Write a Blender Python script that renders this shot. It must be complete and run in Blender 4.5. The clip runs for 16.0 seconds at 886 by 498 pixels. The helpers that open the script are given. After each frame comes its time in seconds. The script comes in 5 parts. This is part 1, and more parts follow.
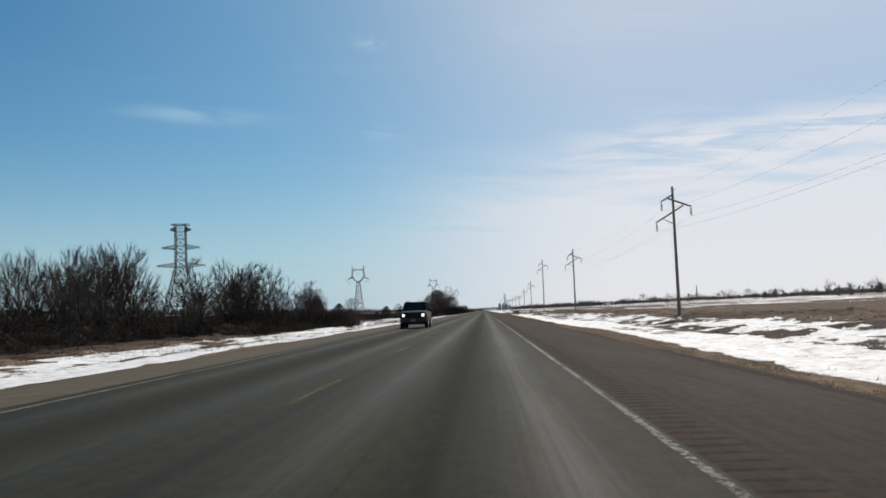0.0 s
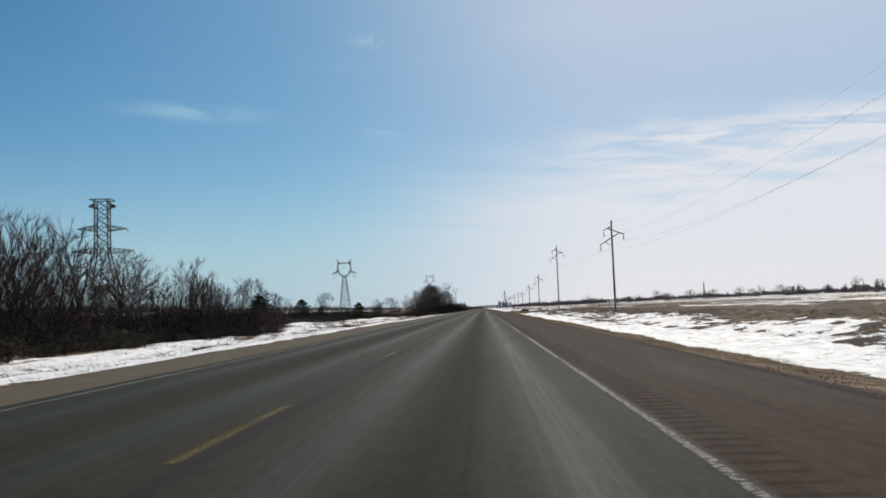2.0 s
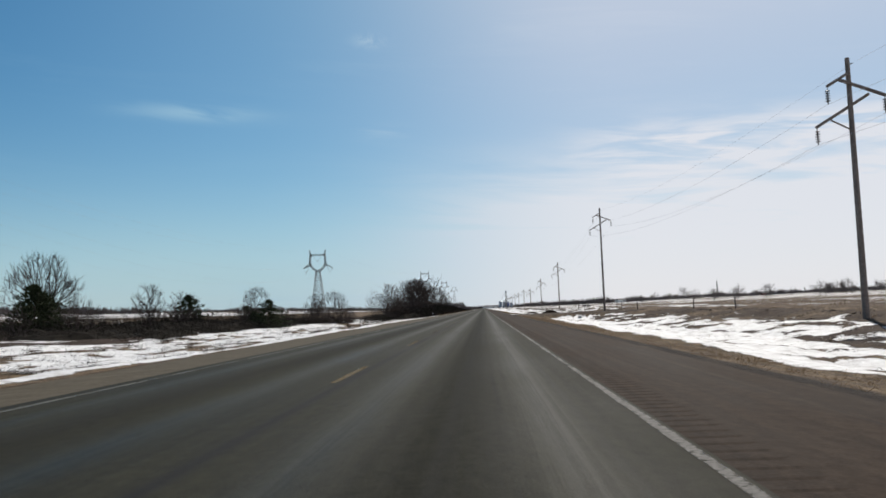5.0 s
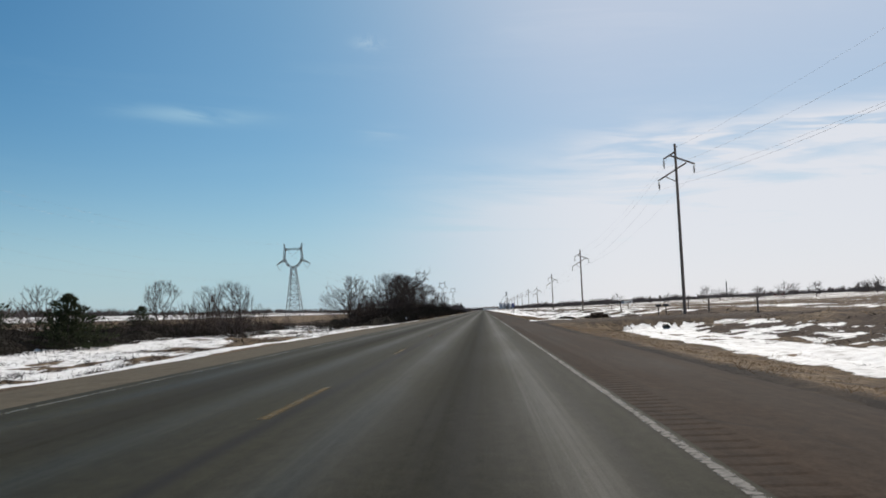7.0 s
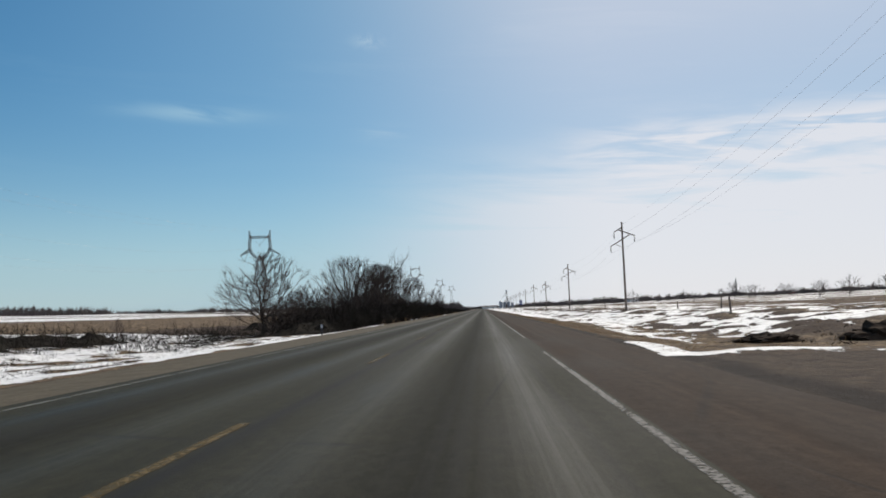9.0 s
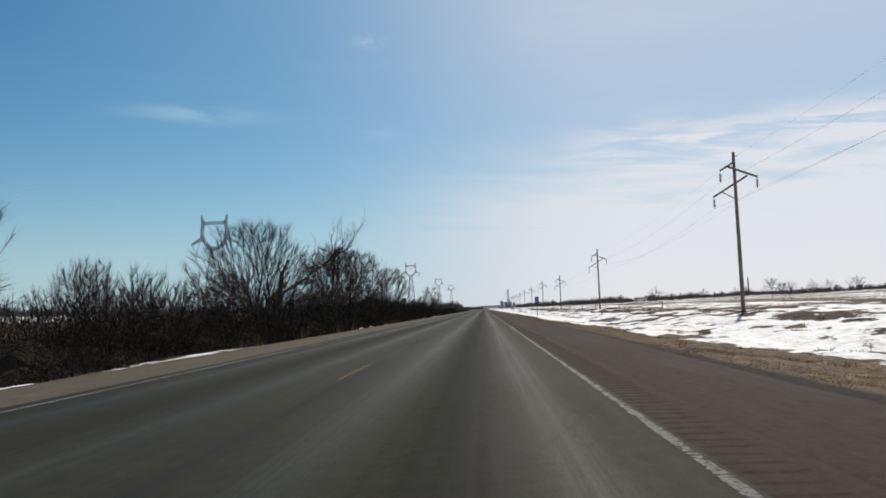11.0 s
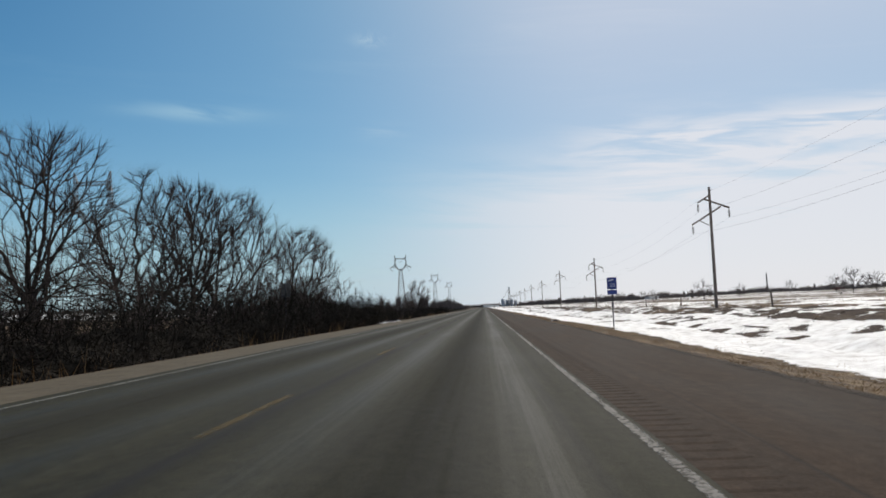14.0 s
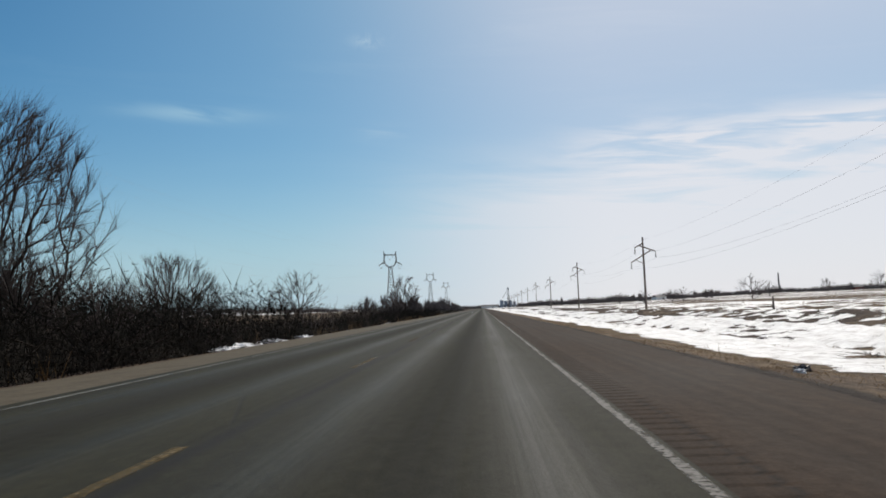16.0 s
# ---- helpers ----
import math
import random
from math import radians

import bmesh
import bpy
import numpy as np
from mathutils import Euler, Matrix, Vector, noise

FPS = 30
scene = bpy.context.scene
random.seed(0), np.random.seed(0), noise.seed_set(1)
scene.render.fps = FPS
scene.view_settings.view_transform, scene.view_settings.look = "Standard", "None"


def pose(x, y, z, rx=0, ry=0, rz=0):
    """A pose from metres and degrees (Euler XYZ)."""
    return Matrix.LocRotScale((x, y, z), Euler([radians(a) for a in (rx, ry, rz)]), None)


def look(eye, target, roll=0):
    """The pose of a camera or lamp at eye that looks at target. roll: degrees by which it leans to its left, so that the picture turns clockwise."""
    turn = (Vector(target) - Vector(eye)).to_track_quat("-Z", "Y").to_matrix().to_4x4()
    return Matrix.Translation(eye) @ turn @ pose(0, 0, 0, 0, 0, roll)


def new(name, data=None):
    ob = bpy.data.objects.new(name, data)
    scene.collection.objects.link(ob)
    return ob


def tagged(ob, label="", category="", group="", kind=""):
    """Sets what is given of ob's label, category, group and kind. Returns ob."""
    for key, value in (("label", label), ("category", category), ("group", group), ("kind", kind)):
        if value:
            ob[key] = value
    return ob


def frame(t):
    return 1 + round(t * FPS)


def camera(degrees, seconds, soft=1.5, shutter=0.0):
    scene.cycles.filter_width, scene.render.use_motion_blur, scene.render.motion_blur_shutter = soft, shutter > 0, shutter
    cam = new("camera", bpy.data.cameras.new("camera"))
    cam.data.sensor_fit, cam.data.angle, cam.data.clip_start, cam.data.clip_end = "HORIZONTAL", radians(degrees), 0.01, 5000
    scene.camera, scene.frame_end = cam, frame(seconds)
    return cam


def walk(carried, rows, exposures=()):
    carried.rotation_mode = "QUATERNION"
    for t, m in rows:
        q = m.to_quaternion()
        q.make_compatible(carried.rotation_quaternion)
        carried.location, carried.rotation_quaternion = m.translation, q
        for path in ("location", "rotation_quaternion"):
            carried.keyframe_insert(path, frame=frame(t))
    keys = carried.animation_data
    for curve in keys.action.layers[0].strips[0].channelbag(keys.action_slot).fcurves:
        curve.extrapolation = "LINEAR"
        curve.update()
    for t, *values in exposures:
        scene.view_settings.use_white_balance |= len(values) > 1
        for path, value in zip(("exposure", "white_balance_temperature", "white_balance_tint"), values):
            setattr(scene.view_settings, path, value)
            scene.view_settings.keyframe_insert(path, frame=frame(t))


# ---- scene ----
# ---- camera: a car at steady speed in the near lane of a straight highway that runs along +y ----
SPEED, EYE = 26.3, 1.03
cam = camera(56.8, 16.0, 1.65)
PATH = [  # seconds, sideways place, yaw, pitch, roll
    (0, 2.33, 2.88, 4.37, 2.13),
    (0.5, 2.31, 2.83, 4.33, 2.13),
    (1, 2.29, 2.94, 4.25, 2.06),
    (1.5, 2.26, 2.85, 4.33, 2.06),
    (2, 2.24, 2.84, 4.21, 2.06),
    (2.5, 2.24, 2.95, 4.34, 2.27),
    (3, 2.24, 2.9, 4.22, 2.2),
    (3.5, 2.25, 2.89, 4.21, 2.13),
    (4, 2.25, 2.88, 4.22, 2.2),
    (6.5, 2.28, 2.83, 4.25, 2.13),
    (7, 2.27, 2.86, 4.34, 2.27),
    (7.5, 2.27, 2.81, 4.21, 2.2),
    (8, 2.29, 2.84, 4.26, 2.27),
    (8.5, 2.31, 2.79, 4.21, 2.2),
    (9, 2.34, 2.82, 4.25, 2.2),
    (11.5, 2.3, 2.88, 4.26, 2.27),
    (12, 2.32, 2.83, 4.22, 2.27),
    (12.5, 2.33, 2.58, 4.08, 2.13),
    (13, 2.48, 2.68, 4.21, 2.2),
    (13.5, 2.51, 2.91, 4.11, 2.34),
    (14, 2.5, 2.89, 4.15, 2.34),
    (14.5, 2.48, 2.92, 4.27, 2.48),
    (15, 2.45, 2.87, 4.22, 2.34),
    (15.5, 2.46, 2.85, 4.14, 2.27),
    (16, 2.46, 2.76, 4.22, 2.34),
]
walk(cam, [(t, pose(x, SPEED * t, EYE, 90 + pitch, roll, yaw)) for t, x, yaw, pitch, roll in PATH])

# ---- world, sun and exposure ----
SUN_AZIMUTH, SUN_HEIGHT = 19.0, 43.0
scene.view_settings.exposure = -0.3


class Graph:
    """A small helper to write shader nodes."""

    def __init__(self, tree):
        self.tree, self.nodes = tree, tree.nodes

    def node(self, kind, **settings):
        n = self.nodes.new(kind)
        for key, value in settings.items():
            if key == "operation":
                n.operation = value
            elif key == "blend":
                n.blend_type = value
        return n

    def put(self, socket, value):
        if isinstance(value, bpy.types.NodeSocket):
            self.tree.links.new(value, socket)
        elif value is not None:
            socket.default_value = value

    def math(self, op, a, b=None, c=None, clamp=False):
        n = self.node("ShaderNodeMath", operation=op)
        n.use_clamp = clamp
        for s, v in zip(n.inputs, (a, b, c)):
            self.put(s, v)
        return n.outputs[0]

    def mix(self, fac, a, b, blend="MIX"):
        n = self.node("ShaderNodeMixRGB", blend=blend)
        for s, v in zip(n.inputs, (fac, a, b)):
            self.put(s, v)
        return n.outputs[0]

    def noise(self, vector, scale, detail=4.0, rough=0.55, distort=0.0):
        n = self.node("ShaderNodeTexNoise")
        self.put(n.inputs["Vector"], vector)
        n.inputs["Scale"].default_value, n.inputs["Detail"].default_value = scale, detail
        n.inputs["Roughness"].default_value, n.inputs["Distortion"].default_value = rough, distort
        return n.outputs["Fac"]

    def stretch(self, vector, sx, sy, sz):
        n = self.node("ShaderNodeMapping")
        self.put(n.inputs["Vector"], vector)
        n.inputs["Scale"].default_value = (sx, sy, sz)
        return n.outputs[0]

    def ramp(self, fac, stops):
        n = self.node("ShaderNodeValToRGB")
        self.put(n.inputs[0], fac)
        e = n.color_ramp.elements
        e[0].position, e[0].color = stops[0]
        e[1].position, e[1].color = stops[-1]
        for p, c in stops[1:-1]:
            k = e.new(p)
            k.color = c
        return n.outputs[0]

    def step(self, value, lo, hi):
        n = self.node("ShaderNodeMapRange")
        n.interpolation_type = "SMOOTHSTEP"
        for s, v in zip(n.inputs, (value, lo, hi, 0.0, 1.0)):
            self.put(s, v)
        return n.outputs[0]

    def bell(self, value, centre, width):
        d = self.math("DIVIDE", self.math("SUBTRACT", value, centre), width)
        return self.math("POWER", 2.718, self.math("MULTIPLY", self.math("MULTIPLY", d, d), -1.0))


def grey(v, a=1.0):
    return (v, v, v, a)


world = bpy.data.worlds.new("sky")
scene.world = world
world.use_nodes = True
world.node_tree.nodes.clear()
g = Graph(world.node_tree)
sky = g.node("ShaderNodeTexSky")
sky.sky_type, sky.sun_disc = "NISHITA", False
sky.sun_elevation, sky.sun_rotation = radians(SUN_HEIGHT), radians(SUN_AZIMUTH)
sky.altitude, sky.air_density, sky.dust_density, sky.ozone_density = 300, 1.0, 0.2, 2.2
way = g.node("ShaderNodeTexCoord").outputs["Generated"]
split = g.node("ShaderNodeSeparateXYZ")
g.put(split.inputs[0], way)
wx, wy, wz = split.outputs
azim = g.math("MULTIPLY", g.math("ARCTAN2", wx, wy), 57.2958)
elev = g.math("MULTIPLY", g.math("ARCSINE", wz), 57.2958)
flat = g.node("ShaderNodeCombineXYZ")
g.put(flat.inputs[0], azim)
g.put(flat.inputs[1], g.math("ADD", elev, g.math("MULTIPLY", azim, 0.06)))
streak = g.noise(g.stretch(flat.outputs[0], 0.05, 0.42, 1), 1.0, 6.0, 0.6, 0.6)
fibre = g.noise(g.stretch(flat.outputs[0], 0.14, 0.95, 1), 1.0, 4.0, 0.52, 0.6)
mottle = g.noise(flat.outputs[0], 0.9, 5.0, 0.6, 0.5)
# a broad veil of thin cloud low in the sky towards the sun, thinning away from it
veil = g.math("MULTIPLY", g.bell(elev, 6.0, 3.6), g.step(azim, -16.0, 12.0))
veil = g.math("MULTIPLY", veil, g.step(streak, 0.25, 0.62))
upper = g.math("MULTIPLY", g.bell(elev, 10.2, 1.6), g.step(azim, 3.0, 14.0))
upper = g.math("MULTIPLY", upper, g.step(fibre, 0.36, 0.66))
low = g.math("MULTIPLY", g.bell(elev, 0.0, 6.0), g.math("ADD", 0.85, g.math("MULTIPLY", g.step(azim, -25.0, 15.0), 0.15)))
wisp = g.math("MULTIPLY", g.bell(g.math("ADD", elev, g.math("MULTIPLY", azim, 0.02)), 13.3, 0.5), g.bell(azim, -19.5, 4.0))
wisp = g.math("MULTIPLY", wisp, g.step(fibre, 0.3, 0.6))
tuft = g.math("MULTIPLY", g.bell(elev, 18.6, 0.4), g.bell(azim, -7.3, 1.1))
tuft = g.math("MULTIPLY", tuft, g.step(mottle, 0.35, 0.6))
thin = g.math("MULTIPLY", g.bell(elev, 12.4, 0.5), g.bell(azim, -6.6, 1.5))
thin = g.math("MULTIPLY", thin, g.step(fibre, 0.35, 0.65))
around = g.math("MULTIPLY", g.step(streak, 0.5, 0.8), 0.06)
halo = g.math("MULTIPLY", g.bell(elev, 30.0, 24.0), g.step(azim, -40.0, 10.0))
cover = g.math("ADD", g.math("MULTIPLY", veil, 0.8), g.math("MULTIPLY", halo, 0.7))
for part_, k in ((upper, 0.75), (low, 0.8), (wisp, 0.55), (tuft, 0.33), (thin, 0.25), (around, 1.0)):
    cover = g.math("ADD", cover, g.math("MULTIPLY", part_, k))
cover = g.math("MINIMUM", cover, 0.93)
rich = g.node("ShaderNodeHueSaturation")
g.put(rich.inputs["Color"], sky.outputs[0])
rich.inputs["Saturation"].default_value = 1.32
rich.inputs["Hue"].default_value = 0.49
mist = g.mix(g.step(azim, -17.0, 11.0), (4.45, 7.1, 9.0, 1), (10.15, 10.3, 10.95, 1))
shade = g.mix(cover, rich.outputs[0], mist)
back = g.node("ShaderNodeBackground")
g.put(back.inputs[0], shade)
back.inputs[1].default_value = 0.093
out = g.node("ShaderNodeOutputWorld")
g.put(out.inputs[0], back.outputs[0])

sun_data = bpy.data.lights.new("sun", "SUN")
sun_data.energy, sun_data.angle, sun_data.color = 4.9, radians(0.53), (1.0, 0.915, 0.8)
sun = new("sun", sun_data)
a, e = radians(SUN_AZIMUTH), radians(SUN_HEIGHT)
sun.matrix_basis = look((0, 0, 60), (-60 * math.sin(a) * math.cos(e), -60 * math.cos(a) * math.cos(e), 60 - 60 * math.sin(e)))


# ---- materials ----
def material(name, rough=0.85, metal=0.0, spec=0.3):
    m = bpy.data.materials.new(name)
    m.use_nodes = True
    graph = Graph(m.node_tree)
    b = m.node_tree.nodes["Principled BSDF"]
    b.inputs["Roughness"].default_value, b.inputs["Metallic"].default_value = rough, metal
    b.inputs["Specular IOR Level"].default_value = spec
    return m, graph, b


def bump(graph, b, height, strength, distance):
    n = graph.node("ShaderNodeBump")
    n.inputs["Strength"].default_value, n.inputs["Distance"].default_value = strength, distance
    graph.put(n.inputs["Height"], height)
    graph.put(b.inputs["Normal"], n.outputs[0])


def speckled(name, dark, light, scale, rough=0.85, metal=0.0, relief=0.3, spec=0.3, spread=(0.3, 0.7), per_object=0.0, coarse=0.15):
    """A plain surface with grain at two scales."""
    m, graph, b = material(name, rough, metal, spec)
    where = graph.node("ShaderNodeNewGeometry").outputs["Position"]
    fine = graph.noise(where, scale, 5.0, 0.6)
    wide = graph.noise(where, scale * coarse, 3.0, 0.6)
    fac = graph.math("ADD", graph.math("MULTIPLY", fine, 0.6), graph.math("MULTIPLY", wide, 0.4))
    if per_object:
        r = graph.node("ShaderNodeObjectInfo").outputs["Random"]
        fac = graph.math("ADD", fac, graph.math("MULTIPLY", graph.math("SUBTRACT", r, 0.5), per_object))
    col = graph.ramp(fac, [(spread[0], (*dark, 1)), (spread[1], (*light, 1))])
    graph.put(b.inputs["Base Color"], col)
    graph.put(b.inputs["Roughness"], graph.math("ADD", graph.math("MULTIPLY", fine, 0.2), rough - 0.1))
    bump(graph, b, fine, relief, 0.02)
    return m


def pavement_material(name, tint, lane):
    """Worn asphalt: stone grain, wheel tracks, oil and salt streaks that run along the road, cross cracks and patches."""
    m, graph, b = material(name, 0.8, 0.0, 0.075 if lane else 0.04)
    where = graph.node("ShaderNodeNewGeometry").outputs["Position"]
    s = graph.node("ShaderNodeSeparateXYZ")
    graph.put(s.inputs[0], where)
    x = s.outputs[0]
    grain = graph.noise(where, 38.0, 4.0, 0.7)
    blot = graph.noise(graph.stretch(where, 1.0, 0.16, 1), 0.8, 5.0, 0.6)
    line = graph.noise(graph.stretch(where, 5.5, 0.02, 1), 1.0, 4.0, 0.6)
    thread = graph.noise(graph.stretch(where, 13.0, 0.05, 1), 1.0, 4.0, 0.66)
    coarse = graph.noise(graph.stretch(where, 1.0, 0.55, 1), 7.0, 4.0, 0.7)
    fac = graph.math("ADD", graph.math("MULTIPLY", grain, 0.28), graph.math("MULTIPLY", blot, 0.26))
    fac = graph.math("ADD", fac, graph.math("ADD", graph.math("MULTIPLY", line, 0.2), graph.math("MULTIPLY", coarse, 0.26)))
    col = graph.ramp(fac, [(0.39, (*[0.45 * c for c in tint], 1)), (0.5, (*tint, 1)), (0.62, (*[1.75 * c for c in tint], 1))])
    if lane:
        side = graph.math("ABSOLUTE", x)
        track = graph.math("ADD", graph.bell(side, 0.95, 0.3), graph.bell(side, 2.84, 0.27))
        salt = graph.math("MULTIPLY", graph.math("MULTIPLY", track, graph.step(thread, 0.42, 0.62)), graph.math("ADD", 0.19, graph.math("MULTIPLY", graph.step(x, 0.9, 2.3), 0.27)))
        col = graph.mix(salt, col, (0.068, 0.065, 0.055, 1))
        rut = graph.math("MULTIPLY", graph.bell(graph.math("ADD", x, graph.math("MULTIPLY", graph.math("SUBTRACT", line, 0.5), 0.25)), 3.14, 0.07), graph.step(blot, 0.25, 0.6))
        col = graph.mix(graph.math("MULTIPLY", rut, 0.45), col, (0.02, 0.02, 0.019, 1))
        oil = graph.math("MULTIPLY", graph.bell(side, 2.02, 0.4), graph.math("MULTIPLY", graph.step(line, 0.3, 0.6), 0.5))
        col = graph.mix(oil, col, (0.022, 0.022, 0.022, 1))
        joint = graph.math("MULTIPLY", graph.bell(graph.math("ADD", x, graph.math("MULTIPLY", graph.math("SUBTRACT", blot, 0.5), 0.12)), 0.15, 0.1), graph.step(blot, 0.22, 0.5))
        col = graph.mix(graph.math("MULTIPLY", joint, 0.9), col, (0.014, 0.014, 0.014, 1))
    vor = graph.node("ShaderNodeTexVoronoi")
    vor.feature = "DISTANCE_TO_EDGE"
    graph.put(vor.inputs["Vector"], graph.stretch(where, 0.16, 0.055, 1))
    vor.inputs["Scale"].default_value = 1.0
    crack = graph.math("SUBTRACT", 1.0, graph.step(vor.outputs["Distance"], 0.0, 0.006))
    crack = graph.math("MULTIPLY", crack, graph.step(blot, 0.45, 0.6))
    col = graph.mix(graph.math("MULTIPLY", crack, 0.55), col, (0.015, 0.015, 0.015, 1))
    graph.put(b.inputs["Base Color"], col)
    gloss = graph.math("ADD", 0.62, graph.math("MULTIPLY", blot, 0.35))
    if lane:
        gloss = graph.math("SUBTRACT", graph.math("ADD", gloss, graph.math("MULTIPLY", graph.bell(side, 1.85, 0.4), 0.2)), graph.math("MULTIPLY", track, 0.17))
    graph.put(b.inputs["Roughness"], gloss)
    bump(graph, b, graph.math("ADD", graph.math("ADD", grain, graph.math("MULTIPLY", coarse, 0.8)), graph.math("MULTIPLY", crack, -0.5)), 0.5, 0.009)
    return m


def ground_material():
    """Dead grass, bare soil, stubble field, gravel and old snow, by the attributes of the sheet."""
    m, graph, b = material("ground", 0.95, 0.0, 0.15)
    where = graph.node("ShaderNodeNewGeometry").outputs["Position"]

    def attr(name):
        n = graph.node("ShaderNodeAttribute")
        n.attribute_name = name
        return n.outputs["Fac"]

    fine = graph.noise(where, 6.0, 6.0, 0.7)
    clump = graph.noise(where, 1.7, 6.0, 0.74)
    wide = graph.noise(where, 0.05, 4.0, 0.6)
    rowed = graph.noise(graph.stretch(where, 1.3, 0.12, 1), 1.0, 4.0, 0.6)
    mixed = graph.math("ADD", graph.math("MULTIPLY", fine, 0.5), graph.math("MULTIPLY", clump, 0.5))
    grass = graph.ramp(mixed, [(0.36, (0.034, 0.022, 0.014, 1)), (0.46, (0.105, 0.07, 0.04, 1)), (0.55, (0.21, 0.15, 0.09, 1)), (0.66, (0.42, 0.32, 0.2, 1))])
    soil = graph.ramp(mixed, [(0.3, (0.016, 0.0105, 0.008, 1)), (0.7, (0.07, 0.046, 0.034, 1))])
    mat_ = graph.ramp(mixed, [(0.34, (0.026, 0.018, 0.012, 1)), (0.52, (0.085, 0.06, 0.039, 1)), (0.7, (0.18, 0.13, 0.082, 1))])
    tussock = graph.noise(graph.stretch(where, 1.5, 0.8, 1), 1.0, 5.0, 0.7, 0.6)
    grass = graph.mix(graph.step(tussock, 0.42, 0.56), mat_, grass)
    grass = graph.mix(graph.step(wide, 0.6, 0.78), grass, soil)
    field = graph.ramp(graph.math("ADD", graph.math("MULTIPLY", rowed, 0.6), graph.math("MULTIPLY", fine, 0.4)),
                       [(0.35, (0.042, 0.028, 0.02, 1)), (0.55, (0.105, 0.074, 0.052, 1)), (0.72, (0.22, 0.168, 0.12, 1))])
    col = graph.mix(attr("field"), grass, field)
    gravel = graph.ramp(fine, [(0.3, (0.027, 0.0192, 0.0138, 1)), (0.7, (0.064, 0.046, 0.034, 1))])
    col = graph.mix(attr("dirt"), col, gravel)
    col = graph.mix(attr("mud"), col, soil)
    col = graph.mix(attr("wet"), col, graph.ramp(mixed, [(0.35, (0.007, 0.005, 0.004, 1)), (0.65, (0.026, 0.018, 0.013, 1))]))
    drift = graph.noise(graph.stretch(where, 1.15, 0.36, 1), 1.0, 6.0, 0.66, 0.7)
    edge = graph.math("ADD", attr("snow"), graph.math("MULTIPLY", graph.math("SUBTRACT", mixed, 0.5), 0.9))
    edge = graph.math("ADD", edge, graph.math("MULTIPLY", graph.math("SUBTRACT", drift, 0.5), 1.15))
    cover = graph.step(edge, 0.46, 0.53)
    snow = graph.ramp(graph.noise(where, 1.6, 5.0, 0.65), [(0.3, (0.5, 0.48, 0.46, 1)), (0.48, (0.78, 0.77, 0.76, 1)), (0.62, (0.9, 0.9, 0.89, 1))])
    col = graph.mix(cover, col, snow)
    graph.put(b.inputs["Base Color"], col)
    graph.put(b.inputs["Roughness"], graph.math("SUBTRACT", 0.95, graph.math("MULTIPLY", cover, 0.35)))
    bump(graph, b, graph.math("ADD", mixed, graph.math("MULTIPLY", cover, 0.35)), 0.8, 0.16)
    return m


ASPHALT = pavement_material("asphalt", (0.0222, 0.0216, 0.0138), True)
SHOULDER = pavement_material("shoulder_asphalt", (0.0314, 0.0212, 0.0147), False)
GRAVEL = speckled("gravel", (0.044, 0.036, 0.024), (0.118, 0.098, 0.067), 9.0, 0.95, relief=0.6, spec=0.15)
GROUND = ground_material()


def worn_paint(name, dark, light, x0, half, low_, high, seed):
    """Road paint worn through to the asphalt in flakes, most of all along its edges and in stretches."""
    m, graph, b = material(name, 0.8, 0.0, 0.15)
    where = graph.node("ShaderNodeNewGeometry").outputs["Position"]
    s = graph.node("ShaderNodeSeparateXYZ")
    graph.put(s.inputs[0], where)
    shifted = graph.node("ShaderNodeMapping")
    graph.put(shifted.inputs["Vector"], where)
    shifted.inputs["Location"].default_value = (seed * 3.7, seed * 11.3, seed)
    spot = shifted.outputs[0]
    flake = graph.noise(spot, 17.0, 5.0, 0.66)
    patch = graph.noise(graph.stretch(spot, 3.0, 0.9, 1), 1.0, 4.0, 0.6)
    run = graph.noise(graph.stretch(spot, 0.4, 0.11, 1), 1.0, 3.0, 0.55)
    off = graph.math("DIVIDE", graph.math("ABSOLUTE", graph.math("SUBTRACT", s.outputs[0], x0)), half)
    left = graph.math("ADD", graph.math("MULTIPLY", flake, 0.42), graph.math("MULTIPLY", patch, 0.3))
    left = graph.math("ADD", left, graph.math("MULTIPLY", run, 0.28))
    left = graph.math("SUBTRACT", left, graph.math("MULTIPLY", graph.math("POWER", off, 3.0), 0.16))
    graph.put(b.inputs["Base Color"], graph.ramp(flake, [(0.32, (*dark, 1)), (0.62, (*light, 1))]))
    bare = graph.node("ShaderNodeBsdfTransparent")
    mixed = graph.node("ShaderNodeMixShader")
    graph.put(mixed.inputs[0], graph.step(left, low_, high))
    graph.put(mixed.inputs[1], bare.outputs[0])
    graph.put(mixed.inputs[2], b.outputs[0])
    graph.put(m.node_tree.nodes["Material Output"].inputs[0], mixed.outputs[0])
    return m


EDGE_X, FAR_EDGE_X, CENTRE_X = 3.655, -3.6, -0.03
WHITE_PAINT = worn_paint("white_paint", (0.066, 0.064, 0.058), (0.17, 0.163, 0.15), EDGE_X, 0.056, 0.36, 0.52, 1)
FADED_PAINT = worn_paint("faded_white_paint", (0.07, 0.072, 0.063), (0.15, 0.15, 0.133), FAR_EDGE_X, 0.065, 0.34, 0.54, 2)
YELLOW_PAINT = worn_paint("yellow_paint", (0.052, 0.041, 0.02), (0.128, 0.09, 0.036), CENTRE_X, 0.07, 0.26, 0.66, 3)
BARK = speckled("bark", (0.022, 0.017, 0.014), (0.085, 0.066, 0.054), 5.0, 0.95, relief=0.7, spec=0.1, per_object=0.15)
